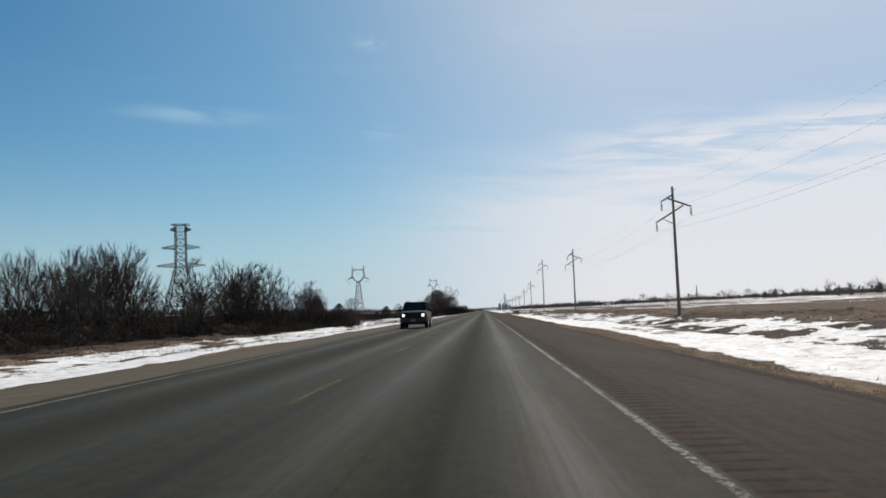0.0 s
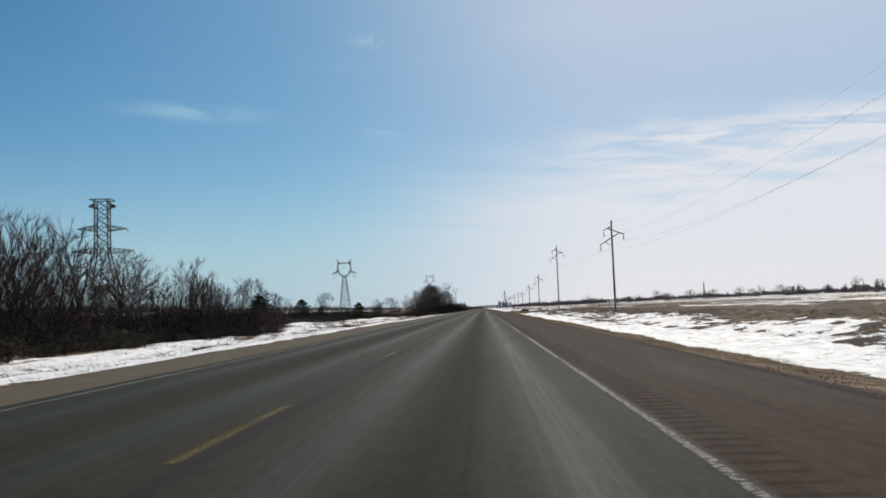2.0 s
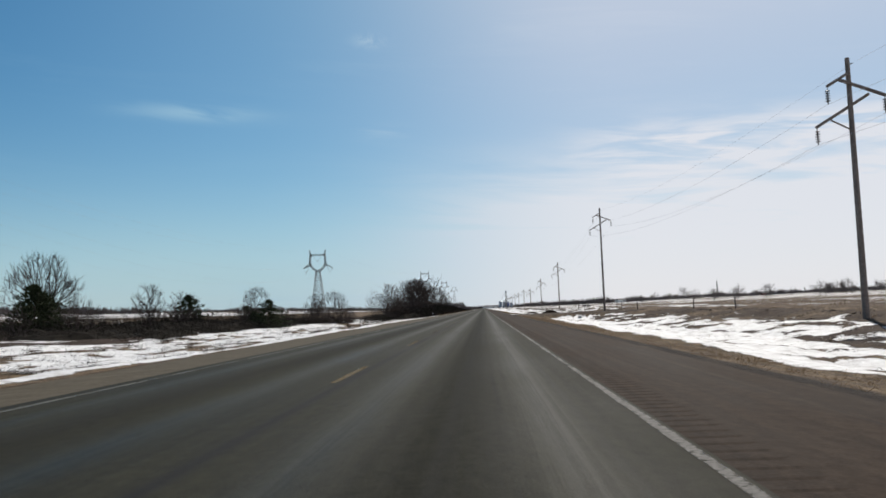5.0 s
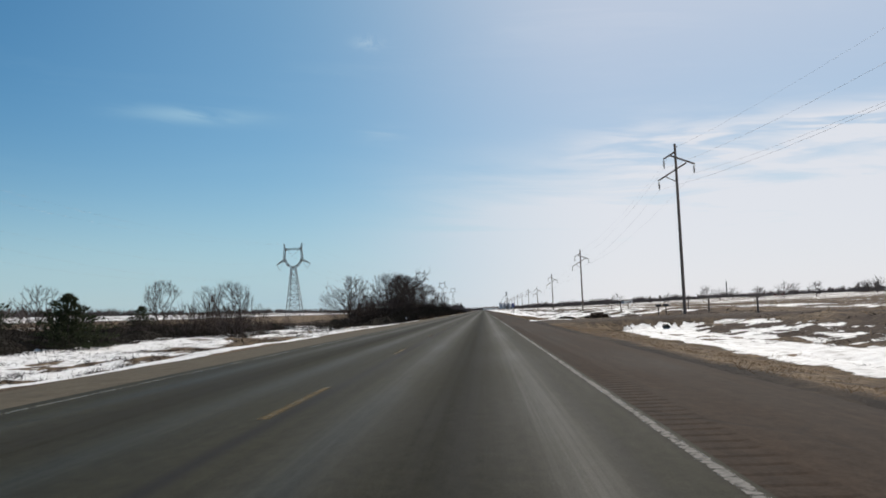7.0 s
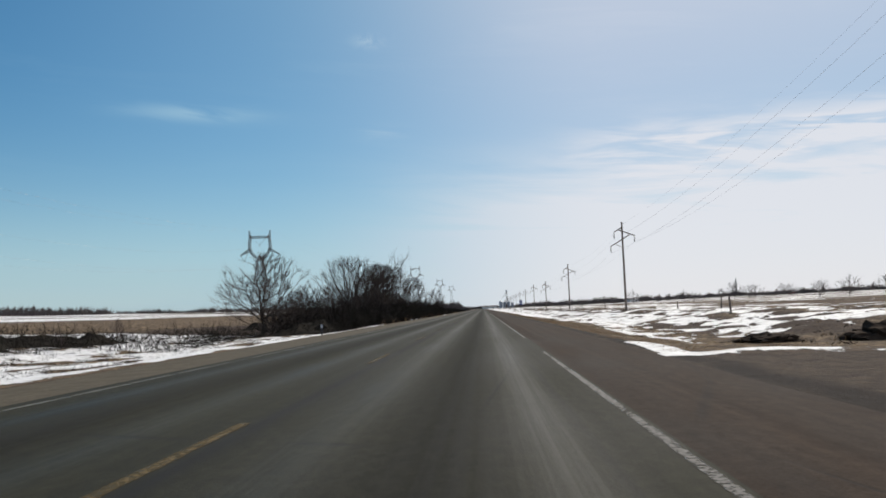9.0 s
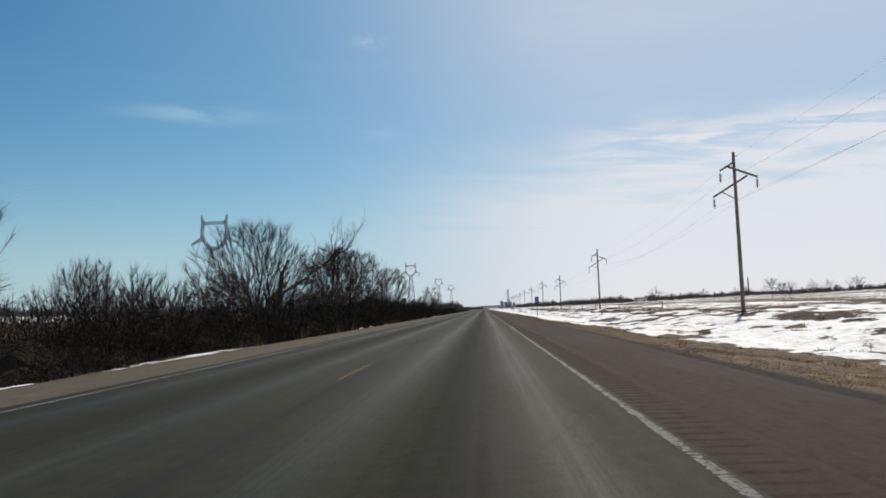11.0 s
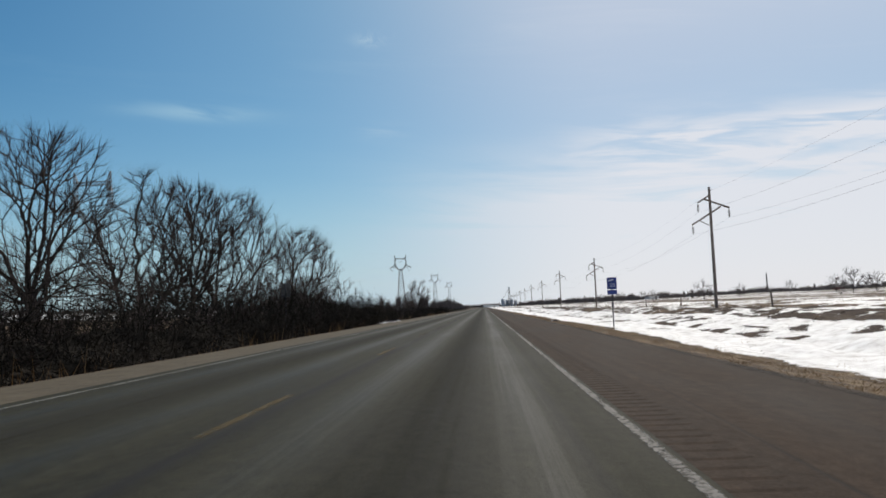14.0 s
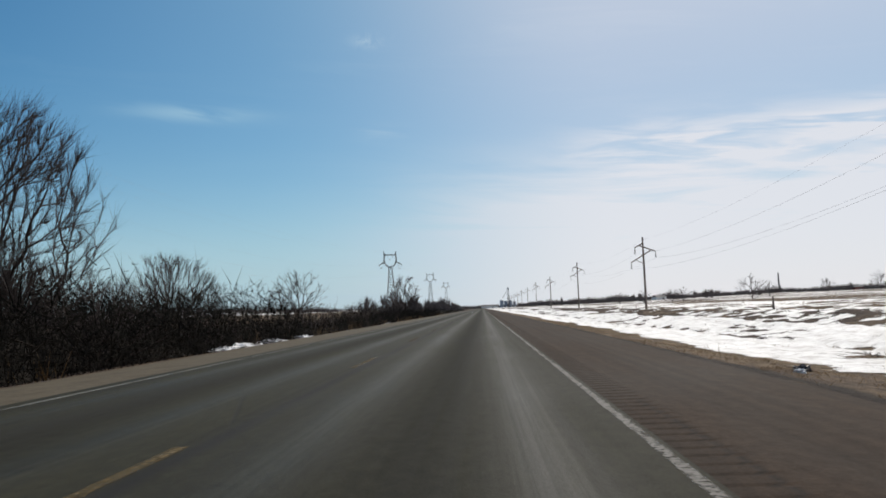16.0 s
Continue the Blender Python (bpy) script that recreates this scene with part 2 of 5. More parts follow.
TWIGS = speckled("twigs", (0.042, 0.033, 0.03), (0.115, 0.09, 0.08), 1.2, 0.95, relief=0.1, spec=0.1, per_object=0.2)
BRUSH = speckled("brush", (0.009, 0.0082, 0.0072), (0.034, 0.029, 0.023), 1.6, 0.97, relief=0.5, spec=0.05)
# paler and greyer than TWIGS: distance haze is mixed into this colour
HAZED_TWIGS = speckled("far_twigs", (0.1, 0.082, 0.078), (0.2, 0.17, 0.158), 0.05, 0.95, relief=0.0, spec=0.05)
STRAW = speckled("straw", (0.1, 0.066, 0.034), (0.36, 0.26, 0.15), 1.5, 0.9, relief=0.1, spec=0.15)
straw_mix, straw_thin = STRAW.node_tree.nodes.new("ShaderNodeMixShader"), STRAW.node_tree.nodes.new("ShaderNodeBsdfTranslucent")
straw_thin.inputs[0].default_value = (0.36, 0.265, 0.155, 1)
straw_mix.inputs[0].default_value = 0.6
STRAW.node_tree.links.new(STRAW.node_tree.nodes["Principled BSDF"].outputs[0], straw_mix.inputs[1])
STRAW.node_tree.links.new(straw_thin.outputs[0], straw_mix.inputs[2])
STRAW.node_tree.links.new(straw_mix.outputs[0], STRAW.node_tree.nodes["Material Output"].inputs[0])
CEDAR = speckled("cedar_leaf", (0.012, 0.018, 0.009), (0.05, 0.06, 0.028), 3.0, 0.9, relief=0.3, spec=0.1)
POLE_WOOD = speckled("pole_wood", (0.13, 0.1, 0.088), (0.3, 0.245, 0.21), 7.0, 0.9, relief=0.5, spec=0.15)
STEEL = speckled("galvanised_steel", (0.13, 0.135, 0.14), (0.27, 0.275, 0.285), 3.0, 0.55, 0.6, relief=0.1, spec=0.4)
DARK_STEEL = speckled("weathered_steel", (0.05, 0.05, 0.055), (0.12, 0.115, 0.12), 3.0, 0.7, 0.3, relief=0.1)
PORCELAIN = speckled("porcelain", (0.035, 0.025, 0.022), (0.09, 0.065, 0.055), 9.0, 0.35, relief=0.0, spec=0.5)
WIRE = speckled("wire", (0.3, 0.3, 0.31), (0.42, 0.42, 0.43), 2.0, 0.6, 0.3, relief=0.0)
SIGN_BLUE = speckled("sign_blue", (0.012, 0.028, 0.15), (0.022, 0.05, 0.25), 4.0, 0.45, relief=0.02, spec=0.4)
SIGN_WHITE = speckled("sign_white", (0.5, 0.52, 0.56), (0.7, 0.71, 0.74), 6.0, 0.5, relief=0.02)
SIGN_BACK = speckled("bare_aluminium", (0.11, 0.1, 0.09), (0.18, 0.165, 0.15), 5.0, 0.75, 0.2, relief=0.05)
BIN_STEEL = speckled("bin_steel", (0.2, 0.24, 0.3), (0.34, 0.38, 0.44), 0.3, 0.5, 0.5, relief=0.05)
BARN_WHITE = speckled("painted_boards", (0.55, 0.55, 0.54), (0.78, 0.78, 0.77), 0.8, 0.8, relief=0.1)
ROOFING = speckled("roofing", (0.09, 0.085, 0.085), (0.2, 0.19, 0.185), 0.8, 0.85, relief=0.2)
BARN_RED = speckled("red_boards", (0.12, 0.03, 0.022), (0.24, 0.06, 0.045), 0.8, 0.85, relief=0.1)
CAR_PAINT = speckled("dark_car_paint", (0.007, 0.006, 0.006), (0.014, 0.011, 0.011), 2.0, 0.45, 0.0, relief=0.0, spec=0.14)
CAR_TRIM = speckled("grey_trim", (0.016, 0.016, 0.017), (0.034, 0.034, 0.035), 4.0, 0.6, relief=0.05)
RUBBER = speckled("rubber", (0.012, 0.012, 0.012), (0.035, 0.034, 0.033), 8.0, 0.9, relief=0.2, spec=0.1)
ALLOY = speckled("alloy", (0.35, 0.35, 0.36), (0.55, 0.55, 0.56), 8.0, 0.35, 0.8, relief=0.0)
DARK_GLASS = speckled("tinted_glass", (0.006, 0.007, 0.008), (0.014, 0.016, 0.018), 1.0, 0.08, relief=0.0, spec=0.3)
PLASTIC = speckled("litter_plastic", (0.45, 0.46, 0.48), (0.8, 0.8, 0.82), 7.0, 0.5, relief=0.3)
DARK_PLASTIC = speckled("dark_plastic", (0.02, 0.02, 0.024), (0.07, 0.06, 0.065), 7.0, 0.45, relief=0.3)
DIRT = speckled("dirt", (0.022, 0.016, 0.012), (0.075, 0.054, 0.04), 4.0, 0.97, relief=0.7, spec=0.05)
SNOW = speckled("old_snow", (0.6, 0.6, 0.61), (0.86, 0.87, 0.89), 2.5, 0.7, relief=0.5, spec=0.3)

HEADLIGHT, graph, b_ = material("headlight_lens", 0.1)
b_.inputs["Base Color"].default_value = (0.9, 0.9, 0.88, 1)
b_.inputs["Emission Color"].default_value = (1.0, 0.96, 0.88, 1)
b_.inputs["Emission Strength"].default_value = 3.0


# ---- mesh helpers ----
def mesh_data(name, verts, faces, mat, smooth=False):
    me = bpy.data.meshes.new(name)
    me.from_pydata(verts if isinstance(verts, list) else verts.tolist(), [], faces if isinstance(faces, list) else faces.tolist())
    me.materials.append(mat)
    if smooth:
        me.polygons.foreach_set("use_smooth", np.ones(len(me.polygons), dtype=bool))
    me.update()
    return me


def part(name, data, parent=None, label="", mat=None, at=None):
    """Links a mesh, or a bmesh with its material, as one object under a thing or a part."""
    if isinstance(data, bmesh.types.BMesh):
        me = bpy.data.meshes.new(name)
        bmesh.ops.recalc_face_normals(data, faces=data.faces)
        data.to_mesh(me)
        data.free()
        me.materials.append(mat)
        data = me
    ob = new(name, data)
    if parent is not None:
        ob.parent = parent
    if at is not None:
        ob.matrix_basis = at if isinstance(at, Matrix) else Matrix.Translation(at)
    if label:
        tagged(ob, label)
    return ob


def thing(name, label, category, group="", kind="", at=(0, 0, 0), turn=0.0, scale=1.0):
    ob = new(name)
    ob.empty_display_size = 0.2
    ob.matrix_basis = pose(*at, 0, 0, turn) @ Matrix.Diagonal((scale, scale, scale, 1))
    return tagged(ob, label, category, group, kind)


def rods(p, q, r0, r1, sides=3):
    """Tapered prisms from the points p to the points q: vertices and faces."""
    p, q = np.asarray(p, float).reshape(-1, 3), np.asarray(q, float).reshape(-1, 3)
    n = len(p)
    r0, r1 = np.broadcast_to(r0, n), np.broadcast_to(r1, n)
    d = q - p
    d /= np.linalg.norm(d, axis=1)[:, None] + 1e-9
    ref = np.where(np.abs(d[:, 2:3]) > 0.9, np.array([[1.0, 0, 0]]), np.array([[0, 0, 1.0]]))
    u = np.cross(d, ref)
    u /= np.linalg.norm(u, axis=1)[:, None] + 1e-9
    v = np.cross(d, u)
    ang = np.arange(sides) * 2 * np.pi / sides
    ring = np.cos(ang)[None, :, None] * u[:, None, :] + np.sin(ang)[None, :, None] * v[:, None, :]
    low, high = p[:, None, :] + ring * r0[:, None, None], q[:, None, :] + ring * r1[:, None, None]
    verts = np.concatenate([low, high], axis=1).reshape(-1, 3)
    k = np.arange(sides)
    quad = np.stack([k, (k + 1) % sides, (k + 1) % sides + sides, k + sides], axis=1)
    faces = (np.arange(n)[:, None, None] * 2 * sides + quad[None]).reshape(-1, 4)
    return verts, faces


def spikes(p, q, r0, one=False):
    """Three-sided pointed blades or twigs from p to q, or one face of each for the finest: vertices and faces."""
    p, q = np.asarray(p, float), np.asarray(q, float)
    n = len(p)
    d = q - p
    d /= np.linalg.norm(d, axis=1)[:, None] + 1e-9
    u = np.cross(d, np.where(np.abs(d[:, 2:3]) > 0.9, np.array([[1.0, 0, 0]]), np.array([[0, 0, 1.0]])))
    u /= np.linalg.norm(u, axis=1)[:, None] + 1e-9
    v = np.cross(d, u)
    r0 = np.broadcast_to(r0, n)[:, None]
    ring = [p + r0 * (math.cos(t) * u + math.sin(t) * v) for t in (0.0, 2.094, 4.189)]
    if one:
        return np.stack(ring[:2] + [q], axis=1).reshape(-1, 3), np.arange(3 * n).reshape(-1, 3)
    verts = np.stack(ring + [q], axis=1).reshape(-1, 3)
    faces = (np.arange(n)[:, None, None] * 4 + np.array([[0, 1, 3], [1, 2, 3], [2, 0, 3]])[None]).reshape(-1, 3)
    return verts, faces


def join_meshes(pieces):
    verts, faces, base = [], [], 0
    for v, f in pieces:
        verts.append(v)
        faces += (np.asarray(f) + base).tolist()
        base += len(v)
    return np.concatenate(verts), faces


def box(bm, size, at=(0, 0, 0), turn=None, bevel=0.0):
    r = bmesh.ops.create_cube(bm, size=1)
    m = Matrix.Translation(at) @ (turn or Matrix.Identity(4)) @ Matrix.Diagonal((*size, 1))
    bmesh.ops.transform(bm, matrix=m, verts=r["verts"])
    if bevel:
        bmesh.ops.bevel(bm, geom=list({e for v in r["verts"] for e in v.link_edges}), offset=bevel, segments=2, affect="EDGES", profile=0.5)
    return bm


def solid(size, at=(0, 0, 0), turn=None, bevel=0.0):
    return box(bmesh.new(), size, at, turn, bevel)


def lathe(rings, sides=16, axis="z"):
    """A turned body from (radius, height) rings."""
    bm = bmesh.new()
    loops = []
    for r, h in rings:
        ring = []
        for i in range(sides):
            t = 2 * math.pi * i / sides
            c, s = r * math.cos(t), r * math.sin(t)
            ring.append(bm.verts.new((c, s, h) if axis == "z" else (h, c, s)))
        loops.append(ring)
    for a_, b in zip(loops, loops[1:]):
        for i in range(sides):
            bm.faces.new((a_[i], a_[(i + 1) % sides], b[(i + 1) % sides], b[i]))
    bm.faces.new(loops[0])
    bm.faces.new(loops[-1])
    return bm


def lattice_noise(x, y, seed):
    """Smooth random values over the plane, one per unit."""
    rng = np.random.default_rng(seed)
    table = rng.random((256, 256))
    xi, yi = np.floor(x).astype(int), np.floor(y).astype(int)
    fx, fy = x - xi, y - yi
    fx, fy = fx * fx * (3 - 2 * fx), fy * fy * (3 - 2 * fy)
    xi, yi, xj, yj = xi & 255, yi & 255, (xi + 1) & 255, (yi + 1) & 255
    return (table[xi, yi] * (1 - fx) + table[xj, yi] * fx) * (1 - fy) + (table[xi, yj] * (1 - fx) + table[xj, yj] * fx) * fy


def clouded(x, y, seed, octaves=4):
    total, weight, norm = 0.0, 1.0, 0.0
    for k in range(octaves):
        total = total + weight * lattice_noise(x * 2 ** k + 17.3 * k, y * 2 ** k + 5.1 * k, seed + k)
        norm += weight
        weight *= 0.55
    return total / norm


def smooth(v, lo, hi):
    t = np.clip((v - lo) / (hi - lo), 0, 1)
    return t * t * (3 - 2 * t)


# ---- the ground: one sheet to the horizon ----
SECTION = [(-3500, 30), (-1000, 17), (-460, 12.5), (-300, 7.5), (-90, 1.6), (-60, 0.7), (-40, 0.05), (-30, -0.35), (-22, -0.7), (-16, -0.85), (-12, -0.75), (-8, -0.3),
           (-6.9, -0.13), (-6.3, -0.11), (-6.0, -0.3), (5.5, -0.3), (5.75, -0.28), (6.1, -0.15), (6.7, -0.14), (9, -0.5), (12, -0.9), (15, -0.95), (19, -0.5), (22.5, -0.06),
           (30, 0.05), (60, 0.2), (150, 1.0), (330, 3.6), (600, 5.0), (1200, 9), (3500, 16)]
SX, SZ = np.array(SECTION, float).T
SIDE_ROAD = 247.5


def side_road_rim(x, y):
    """Metres beyond the edge of the side road's fan-shaped mouth; below zero on it."""
    flare = np.exp(-np.maximum(x - 5.6, 0) / 3.0)
    return np.where(y < SIDE_ROAD, SIDE_ROAD - y - 2.6 - 5.6 * flare, y - SIDE_ROAD - 5.9 - 0.7 * flare)


def hummocks(x, y):
    return clouded(x / 1.2, y / 1.6, 8, 3) - 0.5


def ground_height(x, y):
    x, y = np.asarray(x, float), np.asarray(y, float)
    z = np.interp(x, SX, SZ)
    rough_ = smooth(np.abs(x - 0.3), 6.6, 12)
    z = z + rough_ * ((clouded(x / 9, y / 14, 3) - 0.5) * 0.5 + (hummocks(x, y)) * (0.24 + 0.32 * smooth(np.abs(x), 11, 14) * (1 - smooth(np.abs(x), 28, 34))))
    z = z + smooth(np.abs(x), 80, 400) * (clouded(x / 180, y / 180, 21, 3) - 0.5) * 5
    rim = side_road_rim(x, y)
    near = np.where(y < SIDE_ROAD, 1 - smooth(rim, 0.0, 1.8), 1 - smooth(rim, 4.0, 11.0))
    on_side = near * smooth(x, 5.4, 5.7) * (1 - smooth(x, 70, 120))
    return z * (1 - on_side) + on_side * (-0.1 - 0.0 * x + 0.02 * (clouded(x, y, 4) - 0.5))


def snow_amount(x, y):
    n = clouded(x / 2.8, y / 12.0, 31) - 0.5
    m = clouded(x / 0.9, y / 1.9, 41, 3) - 0.5
    wide = clouded(x / 14, y / 38, 51, 3) - 0.5

    def band(lo, hi, soft):
        return smooth(x, lo - soft, lo + soft) * (1 - smooth(x, hi - soft, hi + soft))

    def along(lo, hi, soft=8.0):
        return smooth(y, lo - soft, lo + soft) * (1 - smooth(y, hi - soft, hi + soft))

    right = along(-200, 231 + 15 * smooth(x, 10.3, 12.6), 3) * np.maximum(np.maximum(0.98 * band(9.9, 12.2, 0.7), 0.9 * band(12, 15.8, 1.0)), 0.58 * band(15, 21, 2.0))
    right = np.maximum(right, along(263, 300, 3) * (1 - 0.8 * smooth(x, 11, 14) * (1 - smooth(y, 270, 284))) * (0.5 + 0.2 * np.sin((x * 0.5 + y * 0.9) * 1.1 + 5 * n)) * band(9.8, 30, 1.2))
    right = np.maximum(right, along(300, 385, 6) * (0.66 * band(11.6, 20, 1.0) + 0.5 * band(20, 34, 3)))
    right = np.maximum(right, along(385, 5000, 9) * np.maximum(np.maximum(0.96 * band(9.8, 15, 0.7), 0.8 * band(15, 20, 1.2)), 0.4 * band(20, 27, 1.5) + 0.6 * band(27, 50, 4)))
    field = smooth(x, 28, 40) * (0.37 + 0.6 * np.maximum(wide, -0.1) + 0.12 * np.sin(x * 0.19 + 1.3 + wide * 3)) * along(120, 5000, 60)
    field = np.maximum(field, smooth(x, 60, 90) * (0.47 + 0.5 * wide))
    right = np.maximum(right, field)
    left = along(-200, 138, 4) * np.maximum(1.0 * band(-14.0, -9.6, 0.6), 0.66 * band(-21, -12, 2))
    left = np.maximum(left, along(132, 312, 4) * np.maximum(0.84 * band(-12.0, -9.1, 0.6), 0.66 * band(-27, -11, 1.2) + 0.35 * band(-40, -27, 3)))
    left = np.maximum(left, along(218, 318, 6) * 0.76 * band(-46, -20, 2))
    left = np.maximum(left, along(85, 132, 4) * 0.85 * band(-20, -13, 1.5))
    left = np.maximum(left, along(312, 5000, 4) * (0.34 + 0.13 * (1 - smooth(y, 318, 328))) * band(-12, -8.2, 1))
    left = np.maximum(left, (1 - smooth(x, -120, -60)) * (0.5 + 0.8 * (clouded(x / 90, y / 70, 61, 3) - 0.5)))
    left = np.maximum(left, (1 - smooth(x, -60, -38)) * 0.4 * along(200, 330, 20))
    left = left * (1 - 0.8 * along(241, 252, 2.5) * band(-17, -10.2, 1.0))
    base = np.where(x > 0, right, left)
    near_ = 1 - smooth(np.abs(x), 34, 58)
    amount = base + 0.95 * n * near_ * (base > 0.05) + 0.4 * m * near_ * (base > 0.05)
    amount = amount - 1.5 * hummocks(x, y) * (base > 0.3) * smooth(np.abs(x), 10.5, 12.5) * near_
    rim = side_road_rim(x, y)
    on_side = (x > 5.3) * (1 - smooth(rim, 0.0, 1.5))
    berm = np.exp(-((rim - 0.45) / 0.5) ** 2) * (y > SIDE_ROAD) * smooth(x, 5.6, 6.0) * (1 - 0.5 * smooth(x, 9, 16))
    berm = np.maximum(berm, np.exp(-((x - 6.5 - 0.04 * (y - 254)) / 0.35) ** 2) * along(254, 262, 0.8))
    return np.maximum(amount * (1 - on_side), berm)


def grid_lines():
    xs = np.concatenate([-np.geomspace(3400, 60, 34), np.arange(-58, -30, 2.0), np.arange(-30, -6.2, 0.45), [-6.2, -5.9], [-3, 0, 3], [5.3, 5.55],
                         np.arange(5.7, 7.4, 0.17), np.arange(7.5, 32, 0.45), np.arange(33, 60, 1.6), np.geomspace(61, 3400, 34)])
    ys = np.concatenate([-np.geomspace(600, 20, 10), np.arange(-15, 30, 1.5), np.arange(30, 520, 0.85), np.arange(520, 620, 2.0), np.geomspace(624, 4800, 46)])
    return xs, ys


def shoulder_edge(y):
    return np.interp(y, (120, 210, 240, 262, 285, 370), (6.4, 5.98, 5.95, 6.1, 6.2, 6.45))


def build_ground():
    xs, ys = grid_lines()
    gx, gy = np.meshgrid(xs, ys, indexing="ij")
    snow = snow_amount(gx, gy)
    z = ground_height(gx, gy) + 0.1 * smooth(snow, 0.4, 0.8) * smooth(np.abs(gx), 6.5, 8)
    verts = np.stack([gx, gy, z], axis=-1).reshape(-1, 3)
    nx, ny = len(xs), len(ys)
    i, j = np.meshgrid(np.arange(nx - 1), np.arange(ny - 1), indexing="ij")
    k = (i * ny + j).reshape(-1)
    faces = np.stack([k, k + ny, k + ny + 1, k + 1], axis=1)
    me = mesh_data("ground", verts, faces, GROUND, True)
    dirt = (gx > 5.3) * (1 - smooth(side_road_rim(gx, gy), -0.5, 1.5)) * 0.9
    dirt = np.maximum(dirt, ((gx > -7.2) & (gx < 0)) * 0.6)
    field = smooth(gx, 27, 34) * 0.9 + (1 - smooth(gx, -110, -70)) * 0.9
    wet = np.exp(-((gx - shoulder_edge(gy) - 0.35 - 0.5 * (clouded(gy / 1.6, gy * 0, 93, 3) - 0.5)) / 0.4) ** 4) * np.minimum(0.7 + 0.6 * clouded(gx / 0.8, gy / 3.0, 91, 3), 1.0)
    mud = 0.0 * gx
    # darker soil colour in place of grass across the thicket ground
    mud = np.maximum(mud, (1 - smooth(gx, -9.4, -8.0)) * smooth(gy, 311, 318) * smooth(gx, -40, -30))
    mud = np.maximum(mud, (1 - smooth(gx, -26, -20)) * smooth(gx, -90, -70) * (1 - smooth(gy, 255, 275)))
    mud = np.maximum(mud, smooth(gx, 13, 16) * (1 - smooth(gx, 25, 29)) * smooth(clouded(gx / 3, gy / 9, 95, 3), 0.2, 0.55) * 0.9)
    for name, values in (("wet", wet), ("mud", mud), ("snow", snow), ("dirt", dirt), ("field", field)):
        layer = me.attributes.new(name, "FLOAT", "POINT")
        layer.data.foreach_set("value", values.reshape(-1).astype(np.float32))
    return tagged(new("ground", me), "brown dead grass, soil and stubble with patches of old snow", "ground", kind="structure")


build_ground()

# ---- the road ----
ROAD_Y = (-120.0, 2700.0)


def strip(name, xs, zs, mat, label, category="road"):
    ys = np.concatenate([np.arange(ROAD_Y[0], 640, 20.0), np.geomspace(640, ROAD_Y[1], 20)])
    verts = [(x, y, z) for x, z in zip(xs, zs) for y in ys]
    n = len(ys)
    faces = [(i * n + j, (i + 1) * n + j, (i + 1) * n + j + 1, i * n + j + 1) for i in range(len(xs) - 1) for j in range(n - 1)]
    return tagged(new(name, mesh_data(name, verts, faces, mat)), label, category, kind="structure")


road = strip("road", [-3.95, -3.94, 0, 3.745, 3.75], [-0.25, 0.0, 0.0, 0.0, -0.25], ASPHALT, "worn two-lane asphalt with pale wheel tracks and dark seams")


def build_shoulder():
    """The paved shoulder, whose broken outer edge wanders."""
    ys = np.concatenate([np.arange(ROAD_Y[0], 0, 6.0), np.arange(0, 520, 0.8), np.geomspace(520, ROAD_Y[1], 60)])
    edge = shoulder_edge(ys) + 0.16 * (clouded(ys / 2.4, ys * 0, 97, 3) - 0.5)
    rows = [(4.19 + 0 * ys, -0.25), (4.2 + 0 * ys, -0.012), (5.3 + 0 * ys, -0.04), (edge - 0.2, -0.075), (edge, -0.09), (edge + 0.1, -0.3)]
    n = len(ys)
    verts = [(float(x), float(y), z) for xs, z in rows for x, y in zip(xs, ys)]
    faces = [(i * n + j, (i + 1) * n + j, (i + 1) * n + j + 1, i * n + j + 1) for i in range(len(rows) - 1) for j in range(n - 1)]
    return tagged(new("road_shoulder", mesh_data("road_shoulder", verts, faces, SHOULDER)), "brownish asphalt shoulder beside the traffic lane", "road shoulder", kind="structure")


build_shoulder()
strip("gravel_shoulder", [-6.6, -6.45, -5.2, -3.951], [-0.35, -0.1, -0.045, -0.012], GRAVEL, "tan gravel shoulder along the opposite lane", "road shoulder")


def build_rumble():
    """The strip between edge line and shoulder, with grooves milled across it a foot apart."""
    pitch_, verts, faces = 0.305, [], []
    ys, zs = [ROAD_Y[0]], [-0.008]
    y = -15.0
    while y < 640:
        if not 232 < y < 262:
            ys += [y, y + 0.035, y + 0.075, y + 0.12]
            zs += [-0.008, -0.016, -0.016, -0.008]
        y += pitch_
    ys.append(ROAD_Y[1])
    zs.append(-0.008)
    n = len(ys)
    for x in (3.751, 3.82, 4.12, 4.199):
        verts += [(x, yy, zz if 3.75 < x < 4.15 else -0.008) for yy, zz in zip(ys, zs)]
    faces = [(i * n + j, (i + 1) * n + j, (i + 1) * n + j + 1, i * n + j + 1) for i in range(3) for j in range(n - 1)]
    return tagged(new("rumble_strip", mesh_data("rumble_strip", verts, faces, SHOULDER)), "milled rumble grooves in brownish asphalt", "road shoulder", kind="structure")


build_rumble()


def painted_line(name, x0, width, gaps, label, paint):
    """A painted line a hair above the road."""
    ys = np.concatenate([np.arange(-20, 560, 4.0), np.geomspace(560, 2500, 40)])
    n = len(ys)
    verts = [(x0 + width * k, y, 0.004) for k in (-0.5, 0.5) for y in ys]
    faces = [(j, n + j, n + j + 1, j + 1) for j in range(n - 1) if not any(lo < ys[j] < hi for lo, hi in gaps)]
    return tagged(new(name, mesh_data(name, verts, faces, paint)), label, "road marking", kind="structure")


